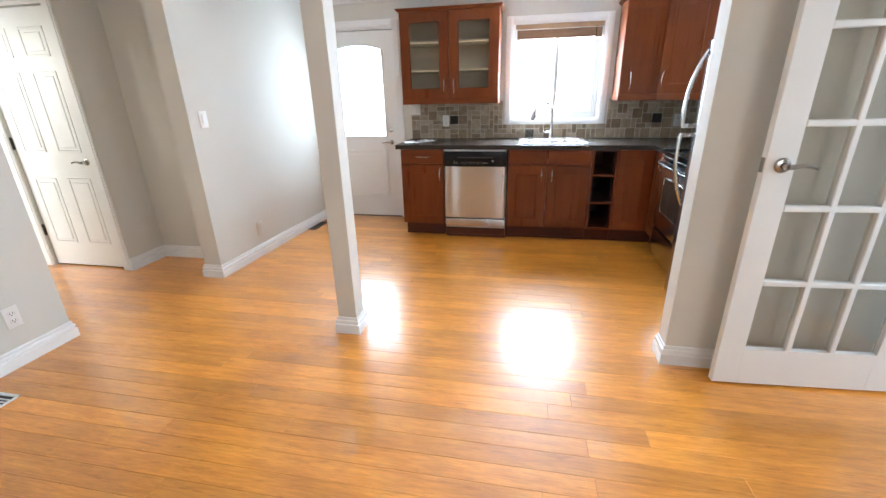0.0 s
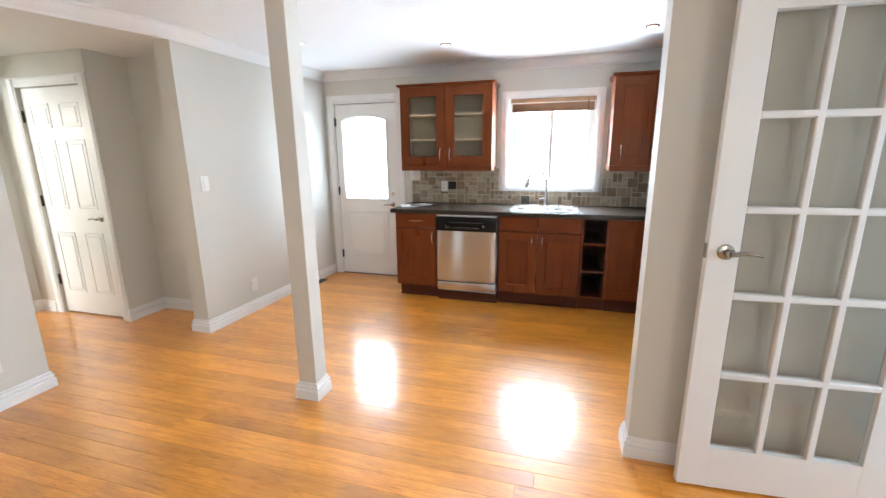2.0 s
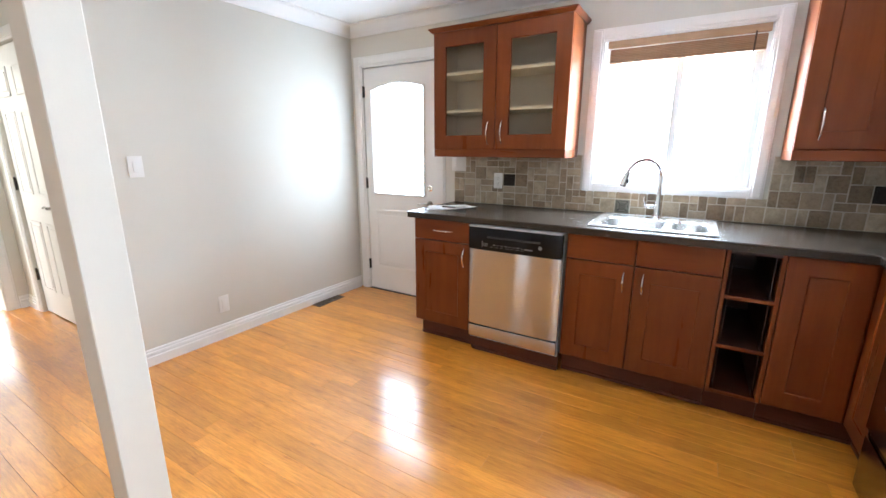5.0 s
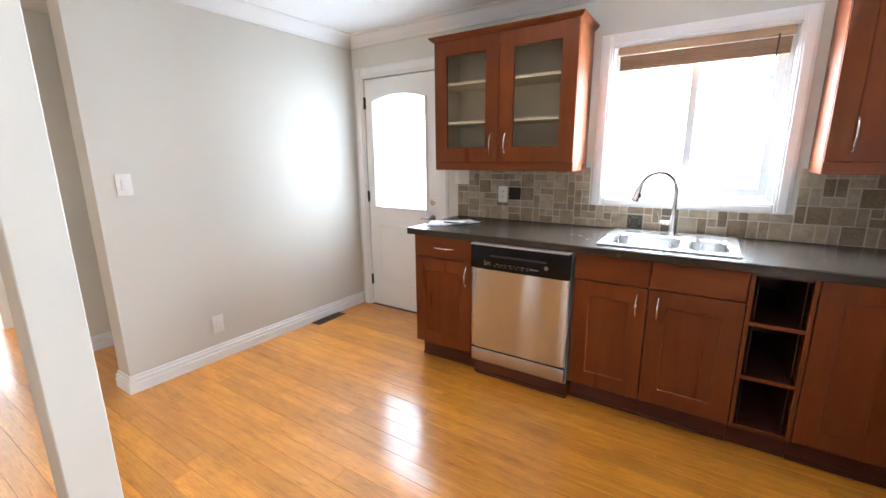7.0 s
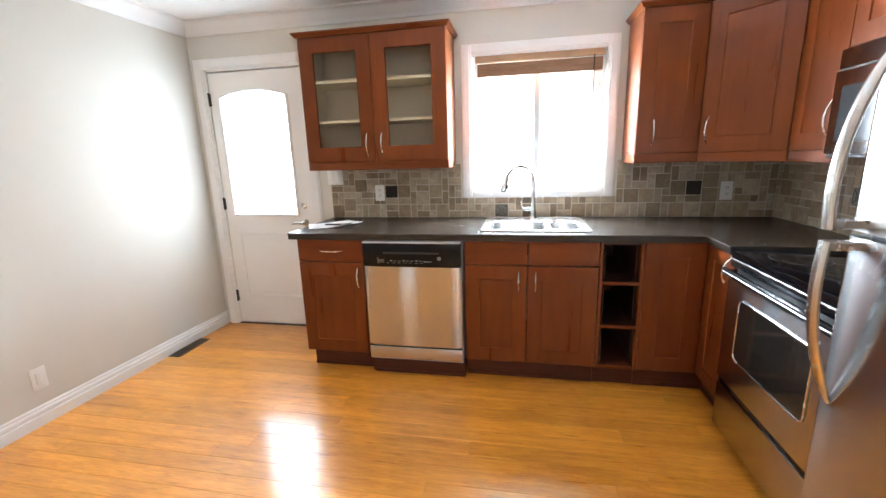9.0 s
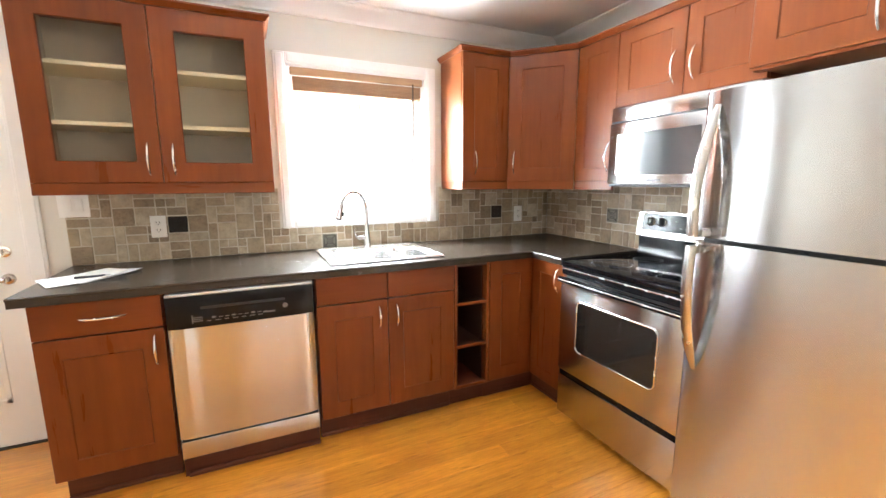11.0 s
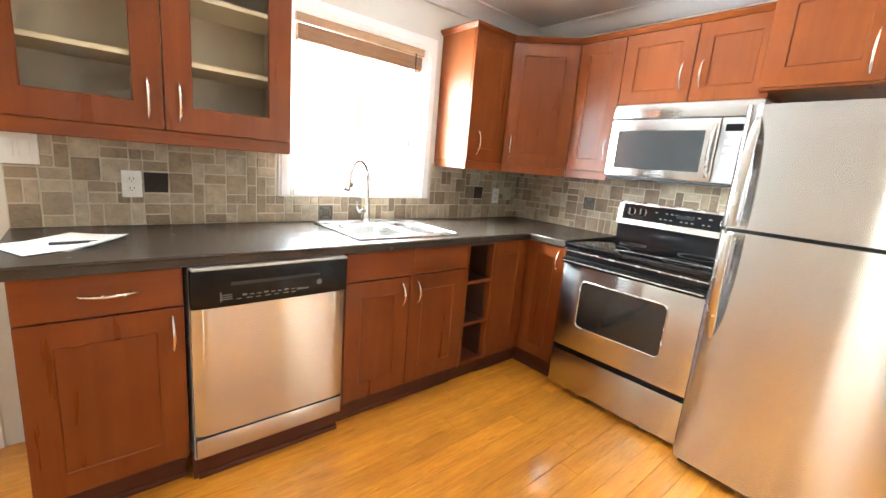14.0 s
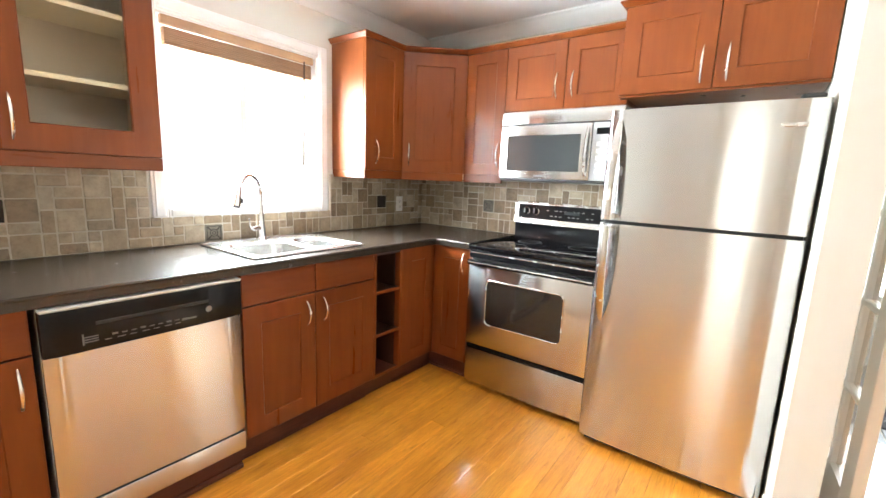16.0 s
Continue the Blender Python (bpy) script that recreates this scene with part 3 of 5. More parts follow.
def lever(parent, at, out, along, mat=PEWTER, r=0.027, length=0.105):
    """A round rose with a curved lever."""
    at, out, along = Vector(at), Vector(out), Vector(along)
    rose = part("lever_rose", disc_stack(bmesh.new(), at, out, [(r, 0), (r, 0.006), (r * 0.85, 0.011), (r * 0.45, 0.014), (r * 0.4, 0.045)]), mat, parent, "satin metal lever rose")
    p0 = at + out * 0.042
    pts = [p0, p0 + along * 0.02, p0 + along * length * 0.5 + Vector((0, 0, 0.006)), p0 + along * length * 0.85 - Vector((0, 0, 0.002)), p0 + along * length - Vector((0, 0, 0.008)) - out * 0.012]
    part("lever", tube(bmesh.new(), pts, [0.011, 0.010, 0.008, 0.007, 0.006], 10), mat, rose)


def hinge(parent, x, y, z, mat, out=-1):
    bm = cube(x - 0.012, x + 0.012, y, y + out * 0.004, z - 0.045, z + 0.045)
    tube(bm, [(x, y + out * 0.008, z - 0.05), (x, y + out * 0.008, z + 0.05)], 0.007, 8)
    part("hinge", bm, mat, parent, "dark metal hinge")


gd = thing("door_1", pose(0, 4.556, 0), "white steel garden door with arched frosted window, closed", "door", kind="structure")
a0, a1, gz0, gz1, rise = -1.962, -1.398, 0.935, 1.842, 0.048
arch = [(a0 + (a1 - a0) * i / 16, gz1 + rise * (1 - (2 * i / 16 - 1) ** 2)) for i in range(17)]
x0, x1, z0, z1 = DX0 + 0.016, DX1 - 0.014, 0.010, DH - 0.020
bm = cube(x0, a0, 0, 0.044, z0, z1)
box(bm, a1, x1, 0, 0.044, z0, z1)
box(bm, a0, a1, 0, 0.044, z0, gz0)
prism(bm, [(a0, z1), *arch, (a1, z1)], 0, 0.044, "y")
for px0, px1, pz0, pz1 in ((-1.95, -1.41, 0.24, 0.79),):
    for q in ((px0, px1, pz1 - 0.022, pz1), (px0, px1, pz0, pz0 + 0.022), (px0, px0 + 0.022, pz0, pz1), (px1 - 0.022, px1, pz0, pz1)):
        box(bm, q[0], q[1], -0.006, 0.002, q[2], q[3], 0.003)
    box(bm, px0 + 0.05, px1 - 0.05, -0.004, 0.002, pz0 + 0.05, pz1 - 0.05, 0.0035)
slab = part("door_slab", bm, DOORPAINT, gd)
line = [(a0, gz0), (a1, gz0), *arch[::-1]]
bm = bmesh.new()
for p, q in zip(line, line[1:] + line[:1]):
    tube(bm, [(p[0], -0.004, p[1]), (q[0], -0.004, q[1])], 0.011, 6)
part("glazing_bead", bm, DOORPAINT, gd)
pane = part("pane", prism(bmesh.new(), [(a0, gz0), (a1, gz0), *arch[::-1]], 0.018, 0.024, "y"), CLEAR, gd, "bright glass pane")
pane.visible_shadow = False
for z in (1.83, 1.03, 0.25):
    hinge(gd, x0 - 0.004, -0.002, z, BLACKMATT)
lever(gd, (-1.345, 0, 0.875), (0, -1, 0), (-1, 0, 0))
bolt = part("deadbolt", disc_stack(bmesh.new(), (-1.345, 0, 1.01), (0, -1, 0), [(0.027, 0), (0.026, 0.008), (0.018, 0.013), (0.018, 0.02)]), NICKEL, gd, "satin metal deadbolt")
part("turn", cube(-1.350, -1.340, -0.034, -0.018, 0.992, 1.028, 0.003), NICKEL, bolt)
part("bottom_sweep", cube(x0, x1, 0.002, 0.044, 0.0065, 0.010), BLACKMATT, gd)
# added black strips keep the lamp's light out of the door gap
strip = cube(DX0 + 0.010, x0 + 0.012, 0.0455, 0.058, 0.008, DH - 0.012)
box(strip, x1 - 0.012, DX1 - 0.010, 0.0455, 0.058, 0.008, DH - 0.012)
box(strip, x0 + 0.012, x1 - 0.012, 0.0455, 0.058, z1 - 0.012, DH - 0.012)
part("gap_blocker", strip, BLACKMATT, gd, "black strip added behind the door gap")

# ---- six-panel closet door ----
cd = thing("door_2", pose(0, 2.652, 0), "white six-panel closet door, closed", "door", kind="structure")
x0, x1 = -3.972, -3.233
bm = cube(x0, x1, 0, 0.035, 0.012, 2.028)
for cx in (-3.775, -3.43):
    for pz0, pz1 in ((0.22, 0.79), (1.0, 1.60), (1.70, 1.90)):
        w = 0.115
        for q in ((cx - w, cx + w, pz1 - 0.016, pz1), (cx - w, cx + w, pz0, pz0 + 0.016), (cx - w, cx - w + 0.016, pz0, pz1), (cx + w - 0.016, cx + w, pz0, pz1)):
            box(bm, q[0], q[1], -0.006, 0.002, q[2], q[3], 0.0025)
        box(bm, cx - w + 0.035, cx + w - 0.035, -0.006, 0.002, pz0 + 0.035, pz1 - 0.035, 0.005)
part("door_slab", bm, DOORPAINT, cd)
for z in (1.80, 1.07, 0.33):
    hinge(cd, x0 - 0.004, -0.004, z, BRONZE)
lever(cd, (-3.30, 0, 0.925), (0, -1, 0), (-1, 0, 0), PEWTER, 0.028, 0.11)

# ---- french door, swung open against the stub wall ----
fd = thing("door_3", pose(1.965, 1.902, 0, 0, 0, 3.6), "white fifteen-pane french door, swung open against wall", "door", kind="structure")
L0, L1, g0, g1, t0, t1 = -0.848, -0.048, -0.735, -0.178, 0.205, 1.925
bm = cube(L0, g0, -0.037, 0, 0.012, 2.032, 0.002)
box(bm, g1, L1, -0.037, 0, 0.012, 2.032, 0.002)
box(bm, g0, g1, -0.037, 0, 0.012, t0)
box(bm, g0, g1, -0.037, 0, t1, 2.032)
part("door_leaf", bm, DOORPAINT, fd)
cw, rh, mw = (g1 - g0) / 3, (t1 - t0) / 5, 0.013
for i in (1, 2):
    part("muntin", cube(g0 + cw * i - mw, g0 + cw * i + mw, -0.039, 0.002, t0, t1, 0.004), DOORPAINT, fd)
for j in range(1, 5):
    part("muntin", cube(g0, g1, -0.0385, 0.0015, t0 + rh * j - mw, t0 + rh * j + mw, 0.004), DOORPAINT, fd)
pane_mesh = finish("pane", cube(0.008, cw - 0.008, -0.022, -0.018, 0.008, rh - 0.008), DOORGLASS)
for i in range(3):
    for j in range(5):
        p = new("pane", pane_mesh)
        p.parent, p.location, p.visible_shadow = fd, (g0 + cw * i, 0, t0 + rh * j), False
lever(fd, (-0.785, -0.037, 1.074), (0, -1, 0), (1, 0, 0), PEWTER, 0.031, 0.115)
part("latch", cube(L0 - 0.003, L0 + 0.002, -0.03, -0.007, 1.044, 1.104), PEWTER, fd, "satin metal latch plate")
for z in (1.80, 1.05, 0.29):
    bm = tube(bmesh.new(), [(-0.044, -0.040, z - 0.042), (-0.044, -0.040, z + 0.042)], 0.007, 8)
    box(bm, -0.049, -0.030, -0.038, -0.002, z - 0.042, z + 0.042)
    part("hinge", bm, PEWTER, fd, "satin metal hinge")

# ---- entry: white door, slate, mat ----
ed = thing("door_4", pose(2.80, 2.625, 0), "white entry closet door, closed", "door", kind="structure")
part("door_slab", cube(0.04, 0.74, -0.02, 0.015, 0.012, 2.03, 0.003), DOORPAINT, ed)
for z in (1.8, 1.05, 0.25):
    hinge(ed, 0.035, -0.02, z, BRONZE)

# ---- kitchen window ----
win = thing("window_1", pose(0, YB + 0.075, 0), "white vinyl sliding kitchen window, closed", "window", kind="structure")
bm = bmesh.new()
for q in ((WX0, WX0 + 0.035, WZ0, WZ1), (WX1 - 0.035, WX1, WZ0, WZ1), (WX0 + 0.035, WX1 - 0.035, WZ0, WZ0 + 0.035), (WX0 + 0.035, WX1 - 0.035, WZ1 - 0.035, WZ1)):
    box(bm, q[0], q[1], -0.012, 0.07, q[2], q[3])
part("window_frame", bm, VINYL, win)
for sx0, sx1, sy in ((WX0 + 0.035, 0.445, 0.03), (0.405, WX1 - 0.035, 0.0)):
    bm = bmesh.new()
    for q in ((sx0, sx0 + 0.04, WZ0 + 0.035, WZ1 - 0.035), (sx1 - 0.04, sx1, WZ0 + 0.035, WZ1 - 0.035), (sx0 + 0.04, sx1 - 0.04, WZ0 + 0.035, WZ0 + 0.075), (sx0 + 0.04, sx1 - 0.04, WZ1 - 0.075, WZ1 - 0.035)):
        box(bm, q[0], q[1], sy, sy + 0.026, q[2], q[3])
    sash = part("sash", bm, VINYL, win)
    g = part("pane", cube(sx0 + 0.03, sx1 - 0.03, sy + 0.010, sy + 0.014, WZ0 + 0.065, WZ1 - 0.065), CLEAR, sash)
    g.visible_shadow = False
bm = bmesh.new()
for q in ((WX0 - 0.002, WX0 + 0.008, WZ0, WZ1), (WX1 - 0.008, WX1 + 0.002, WZ0, WZ1)):
    box(bm, q[0], q[1], -0.077, -0.01, q[2], q[3])
box(bm, WX0 + 0.008, WX1 - 0.008, -0.077, -0.01, WZ0 - 0.002, WZ0 + 0.008)
box(bm, WX0 + 0.008, WX1 - 0.008, -0.077, -0.01, WZ1 - 0.008, WZ1 + 0.002)
part("window_sill", bm, TRIM, win, "white painted window reveal")

# ---- living room, bedroom and entry windows ----


def simple_window(name, place, w, h, label):
    ob = thing(name, place, label, "window", kind="structure")
    bm = bmesh.new()
    for q in ((-w / 2, -w / 2 + 0.05, 0, h), (w / 2 - 0.05, w / 2, 0, h), (-w / 2 + 0.05, w / 2 - 0.05, 0, 0.05), (-w / 2 + 0.05, w / 2 - 0.05, h - 0.05, h), (-0.025, 0.025, 0.05, h - 0.05)):
        box(bm, q[0], q[1], -0.03, 0.03, q[2], q[3])
    part("window_frame", bm, VINYL, ob)
    for s in (-1, 1):
        p = part("pane", cube(min(s * 0.025, s * (w / 2 - 0.05)), max(s * 0.025, s * (w / 2 - 0.05)), -0.002, 0.002, 0.05, h - 0.05), CLEAR, ob)
        p.visible_shadow = False


simple_window("window_2", pose(0.7, SOUTH - 0.05, 0.75), 2.3, 1.4, "white living room window")
# window_5 is made up, to hold the side fill lamp
simple_window("window_5", pose(2.10, -1.0, 0.85, 0, 0, 90), 1.8, 1.3, "white living room side window, added for fill light")
simple_window("window_3", pose(-7.85, 2.5, 0.95, 0, 0, 90), 1.9, 1.1, "white bright bedroom window")
# window_6 is invented round the bedroom fill lamp
simple_window("window_6", pose(-6.1, 0.12, 0.95), 1.6, 1.1, "white unseen bedroom window, added for fill light")
simple_window("window_4", pose(3.64, 1.3, 0.5, 0, 0, 90), 0.9, 1.6, "white entry window")
rod = solid("curtain_rod", tube(bmesh.new(), [(-7.70, 1.3, 2.12), (-7.70, 3.75, 2.12)], 0.016, 10), BRONZE, "dark metal curtain rod above bedroom window", "curtain rod")

# ---- kitchen cabinets: built facing -y, then set in place ----
GAP = 0.0018


def pull(parent, a, b, bow=(0, -0.03, 0), r=0.0055):
    """A bowed bar handle."""
    a, b = Vector(a), Vector(b)
    bm = tube(bmesh.new(), arc(a, b, bow, 14), [r * (0.62 + 0.38 * math.sin(math.pi * i / 14) ** 0.6) for i in range(15)], 10)
    part("handle", bm, NICKEL, parent, "satin metal bow handle")


def shaker(parent, x0, x1, z0, z1, handle=None, rail=0.07, name="door", y=0.0, flat=False):
    """A shaker front whose face is at y; the handle's two ends are (x, z) pairs."""
    x0, x1, z0, z1 = x0 + GAP, x1 - GAP, z0 + GAP, z1 - GAP
    if flat:
        bm = cube(x0, x1, y, y + 0.019, z0, z1, 0.002)
    else:
        bm = ring_front(x0, x1, z0, z1, rail, y, 0.019)
    d = part(name, bm, CHERRY_H if flat else CHERRY, parent)
    if not flat:
        part("panel", cube(x0 + rail - 0.004, x1 - rail + 0.004, y + 0.0045, y + 0.016, z0 + rail - 0.004, z1 - rail + 0.004), CHERRY, d)
    if handle:
        (ax, az), (bx, bz) = handle
        pull(d, (ax, y, az), (bx, y, bz))
    return d


def carcass(parent, x0, x1, z0, z1, depth, mat=None, y=0.021):
    """Side, top, bottom and back panels, open at the front."""
    t = 0.018
    for a, b in ((x0, x0 + t), (x1 - t, x1)):
        part("side_panel", cube(a, b, y, depth, z0, z1, 0.001), mat or CHERRY_SIDE, parent)
    part("bottom_panel", cube(x0 + t, x1 - t, y, depth, z0, z0 + t), mat or CHERRY, parent)
    part("top_panel", cube(x0 + t, x1 - t, y, depth, z1 - t, z1), mat or CHERRY, parent)
    part("back_panel", cube(x0 + t, x1 - t, depth - 0.008, depth, z0 + t, z1 - t), CARCASS if mat is None else mat, parent)


FY = 3.897           # faces of the lower doors
DEEP = YB - 0.004 - FY

c1 = thing("base_cabinet", pose(-0.838, FY, 0), "cherry-stained base cabinet with one drawer and door", "cabinet", "kitchen base cabinets")
carcass(c1, -0.213, 0.217, 0.125, 0.878, DEEP)
shaker(c1, -0.213, 0.217, 0.735, 0.876, ((-0.062, 0.806), (0.09, 0.806)), name="drawer_front", flat=True)
shaker(c1, -0.213, 0.217, 0.130, 0.733, ((0.180, 0.702), (0.180, 0.572)), 0.085)
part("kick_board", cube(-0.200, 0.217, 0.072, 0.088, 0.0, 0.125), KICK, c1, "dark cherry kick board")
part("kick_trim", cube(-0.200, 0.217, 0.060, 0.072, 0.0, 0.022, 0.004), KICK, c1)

c2 = thing("base_cabinet", pose(0.378, FY, 0), "cherry-stained sink base cabinet with two doors", "cabinet", "kitchen base cabinets")
for a, b in ((-0.374, -0.356), (0.360, 0.378)):
    part("side_panel", cube(a, b, 0.021, DEEP, 0.125, 0.878), CHERRY, c2)
part("bottom_panel", cube(-0.356, 0.360, 0.021, DEEP, 0.125, 0.143), CHERRY, c2)
part("back_panel", cube(-0.356, 0.360, DEEP - 0.008, DEEP, 0.143, 0.7), CARCASS, c2)
shaker(c2, -0.374, -0.010, 0.735, 0.876, name="drawer_front", flat=True)
shaker(c2, -0.010, 0.378, 0.735, 0.876, name="drawer_front", flat=True)
shaker(c2, -0.374, -0.012, 0.130, 0.733, ((-0.060, 0.697), (-0.060, 0.578)), 0.085)
shaker(c2, -0.012, 0.378, 0.130, 0.733, ((0.036, 0.697), (0.036, 0.580)), 0.085)
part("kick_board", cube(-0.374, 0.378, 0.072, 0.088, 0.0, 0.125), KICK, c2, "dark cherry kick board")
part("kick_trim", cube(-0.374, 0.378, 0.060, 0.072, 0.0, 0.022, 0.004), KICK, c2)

c3 = thing("wine_rack_cabinet", pose(0.872, FY, 0), "narrow open cherry-stained cabinet with empty shelves", "cabinet", "kitchen base cabinets")
for a, b in ((-0.114, -0.096), (0.096, 0.114)):
    part("side_panel", cube(a, b, 0.001, DEEP, 0.125, 0.878, 0.0015), CHERRY, c3)
    # thin sheet over the side panel, coloured as the shade within
    part("side_lining", cube(min(a * 0.842, b * 0.842, key=abs) - 0.0012, min(a * 0.842, b * 0.842, key=abs) + 0.0012, 0.03, DEEP - 0.008, 0.143, 0.86), RACK_SHADE, c3)
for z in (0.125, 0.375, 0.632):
    s = part("shelf", cube(-0.096, 0.096, 0.012, DEEP - 0.008, z, z + 0.018), RACK_SHADE if z > 0.2 else KICK, c3, "shelf in the rack, coloured dark for inner shade")
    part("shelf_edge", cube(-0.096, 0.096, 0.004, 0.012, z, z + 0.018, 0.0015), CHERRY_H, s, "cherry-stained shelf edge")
part("top_panel", cube(-0.096, 0.096, 0.004, DEEP - 0.008, 0.860, 0.878), RACK_SHADE, c3)
part("back_panel", cube(-0.096, 0.096, DEEP - 0.008, DEEP, 0.143, 0.86), RACK_SHADE, c3)
part("kick_board", cube(-0.114, 0.114, 0.072, 0.088, 0.0, 0.125), KICK, c3, "dark cherry kick board")

c4 = thing("corner_base_cabinet", pose(1.290, FY, 0), "cherry-stained corner base cabinet with two blank doors", "cabinet", "kitchen base cabinets")
shaker(c4, -0.302, 0.0, 0.130, 0.876, None, 0.085)
part("body", cube(-0.302, 0.622, 0.021, DEEP, 0.125, 0.876), CHERRY, c4)
part("kick_board", cube(-0.302, 0.078, 0.072, 0.088, 0.0, 0.125), KICK, c4, "dark cherry kick board")
part("kick_trim", cube(-0.302, 0.066, 0.060, 0.072, 0.0, 0.022, 0.004), KICK, c4)

c5 = thing("base_cabinet", pose(1.293, 3.897, 0, 0, 0, -90), "narrow cherry-stained base cabinet beside the stove", "cabinet", "kitchen base cabinets")
shaker(c5, 0.0, 0.278, 0.130, 0.876, ((0.236, 0.850), (0.236, 0.715)), 0.075)
part("body", cube(0.0, 0.278, 0.021, 0.622, 0.125, 0.876), CHERRY, c5)
part("kick_board", cube(-0.072, 0.278, 0.072, 0.088, 0.0, 0.125), KICK, c5, "dark cherry kick board")
part("kick_trim", cube(-0.060, 0.278, 0.060, 0.072, 0.0, 0.022, 0.004), KICK, c5)

# worktop, cut for the sink
SX0, SX1, SY0, SY1 = 0.098, 0.715, 3.952, 4.462
CZ0, CZ1, CF = 0.880, 0.920, 3.872
bm = grid_plate([-1.092, SX0 + 0.015, SX1 - 0.015, 1.272, XR], [3.618, CF, SY0 + 0.015, SY1 - 0.015, YB], lambda i, j: i == 3 if j == 0 else not (i == 1 and j == 2), CZ0, CZ1)
top = solid("worktop", bm, LAMINATE, "dark brown speckled laminate worktop over base cabinets", "worktop")
edge = bmesh.new()
for a, b in (((-1.092, CF), (1.272, CF)), ((1.272, CF), (1.272, 3.618))):
    tube(edge, [(a[0], a[1], CZ1 - 0.006), (b[0], b[1], CZ1 - 0.006)], 0.0062, 8)
part("rolled_edge", edge, LAMINATE, top)


# upper cabinets
UY, UZ0, UZ1, RAIL = 4.222, 1.336, 2.115, 1.284
UD = YB - 0.004 - UY


def cornice(parent, line, z=UZ1):
    prof = [(-0.006, z - 0.0012), (0.008, z - 0.0012), (0.014, z + 0.005), (0.024, z + 0.016), (0.027, z + 0.019), (0.027, z + 0.027), (-0.006, z + 0.027)]
    part("cornice", sweep(bmesh.new(), line, prof), CHERRY_H, parent)


gc = thing("glass_wall_cabinet", pose(-0.612, UY, 0), "cherry-stained wall cabinet with two glass doors, empty shelves", "cabinet", "kitchen wall cabinets")
carcass(gc, -0.482, 0.482, UZ0, UZ1, UD)
for s in (-1, 1):
    x0, x1 = (-0.482, 0.0) if s < 0 else (0.0, 0.482)
    w0, w1 = (0.092, 0.095)
    bm = ring_front(x0 + GAP, x1 - GAP, UZ0 + GAP, UZ1 - GAP, 0.095, 0, 0.02)
    d = part("door", bm, CHERRY, gc)
    p = part("pane", cube(x0 + w0 - 0.006, x1 - w1 + 0.006, 0.010, 0.014, UZ0 + 0.098, UZ1 - 0.094), CABGLASS, d, "clear cabinet glass")
    p.visible_shadow = False
    hx = s * 0.050
    pull(d, (hx, 0, 1.518), (hx, 0, 1.372))
for z in (1.588, 1.838):
    part("shelf", cube(-0.464, 0.464, 0.030, UD - 0.01, z, z + 0.018, 0.001), SHELF, gc, "cream shelf")
for a, b in ((-0.464, -0.462), (0.462, 0.464)):
    part("side_lining", cube(a, b, 0.022, UD - 0.008, UZ0 + 0.018, UZ1 - 0.018), CARCASS, gc)
part("light_rail", cube(-0.482, 0.482, 0.004, 0.026, RAIL, UZ0, 0.002), CHERRY_H, gc)
for x in (-0.482, 0.466):
    part("light_rail", cube(x, x + 0.016, 0.026, UD, RAIL, UZ0, 0.002), CHERRY_H, gc)
cornice(gc, [(0.482, UD), (0.482, 0), (-0.482, 0), (-0.482, UD)])

u1 = thing("wall_cabinet", pose(0.975, UY, 0), "narrow cherry-stained wall cabinet beside the window", "cabinet", "kitchen wall cabinets")
shaker(u1, 0, 0.335, UZ0, UZ1, ((0.088, 1.528), (0.088, 1.382)), 0.085)
part("body", cube(0, 0.335, 0.021, UD, UZ0, UZ1), CHERRY_SIDE, u1)
part("light_rail", cube(0, 0.345, 0.004, 0.022, RAIL, UZ0, 0.002), CHERRY_H, u1)
part("light_rail", cube(0, 0.016, 0.022, UD, RAIL, UZ0, 0.002), CHERRY_H, u1)
cornice(u1, [(0.335, 0), (0, 0), (0, UD)])

RX = 1.592
ang = math.degrees(math.atan2(3.905 - UY, RX - 1.310))
wd = math.hypot(3.905 - UY, RX - 1.310)
u2 = thing("corner_wall_cabinet", pose(1.310, UY, 0, 0, 0, ang), "cherry-stained diagonal corner wall cabinet with one door", "cabinet", "kitchen wall cabinets")
shaker(u2, 0, wd, UZ0, UZ1, ((0.045, 1.528), (0.045, 1.382)), 0.085)
back = pose(1.310, UY, 0, 0, 0, ang).inverted()
poly = [back @ Vector((x, y, 0)) for x, y in ((1.312, UY + 0.021), (1.312, YB - 0.004), (XR - 0.004, YB - 0.004), (XR - 0.004, 3.907), (RX + 0.021, 3.907))]
part("body", prism(bmesh.new(), [(p.x, p.y) for p in poly], UZ0, UZ1), CHERRY, u2)
part("light_rail", cube(0, wd, 0.004, 0.022, RAIL, UZ0, 0.002), CHERRY_H, u2)
cornice(u2, [(wd + 0.012, 0), (-0.012, 0)])

RD = XR - 0.004 - RX
u3 = thing("wall_cabinet", pose(RX, 3.905, 0, 0, 0, -90), "narrow cherry-stained wall cabinet beside the microwave", "cabinet", "kitchen wall cabinets")
shaker(u3, 0, 0.300, UZ0, UZ1, ((0.268, 1.545), (0.268, 1.385)), 0.075)
part("body", cube(0, 0.300, 0.021, RD, UZ0, UZ1), CHERRY, u3)
part("light_rail", cube(0, 0.298, 0.004, 0.022, RAIL, UZ0, 0.002), CHERRY_H, u3)
cornice(u3, [(0.300, 0), (0, 0)])

u4 = thing("wall_cabinet", pose(RX, 3.605, 0, 0, 0, -90), "cherry-stained two-door wall cabinet above the microwave", "cabinet", "kitchen wall cabinets")
shaker(u4, 0, 0.385, 1.728, UZ1, ((0.335, 1.935), (0.335, 1.79)), 0.075)
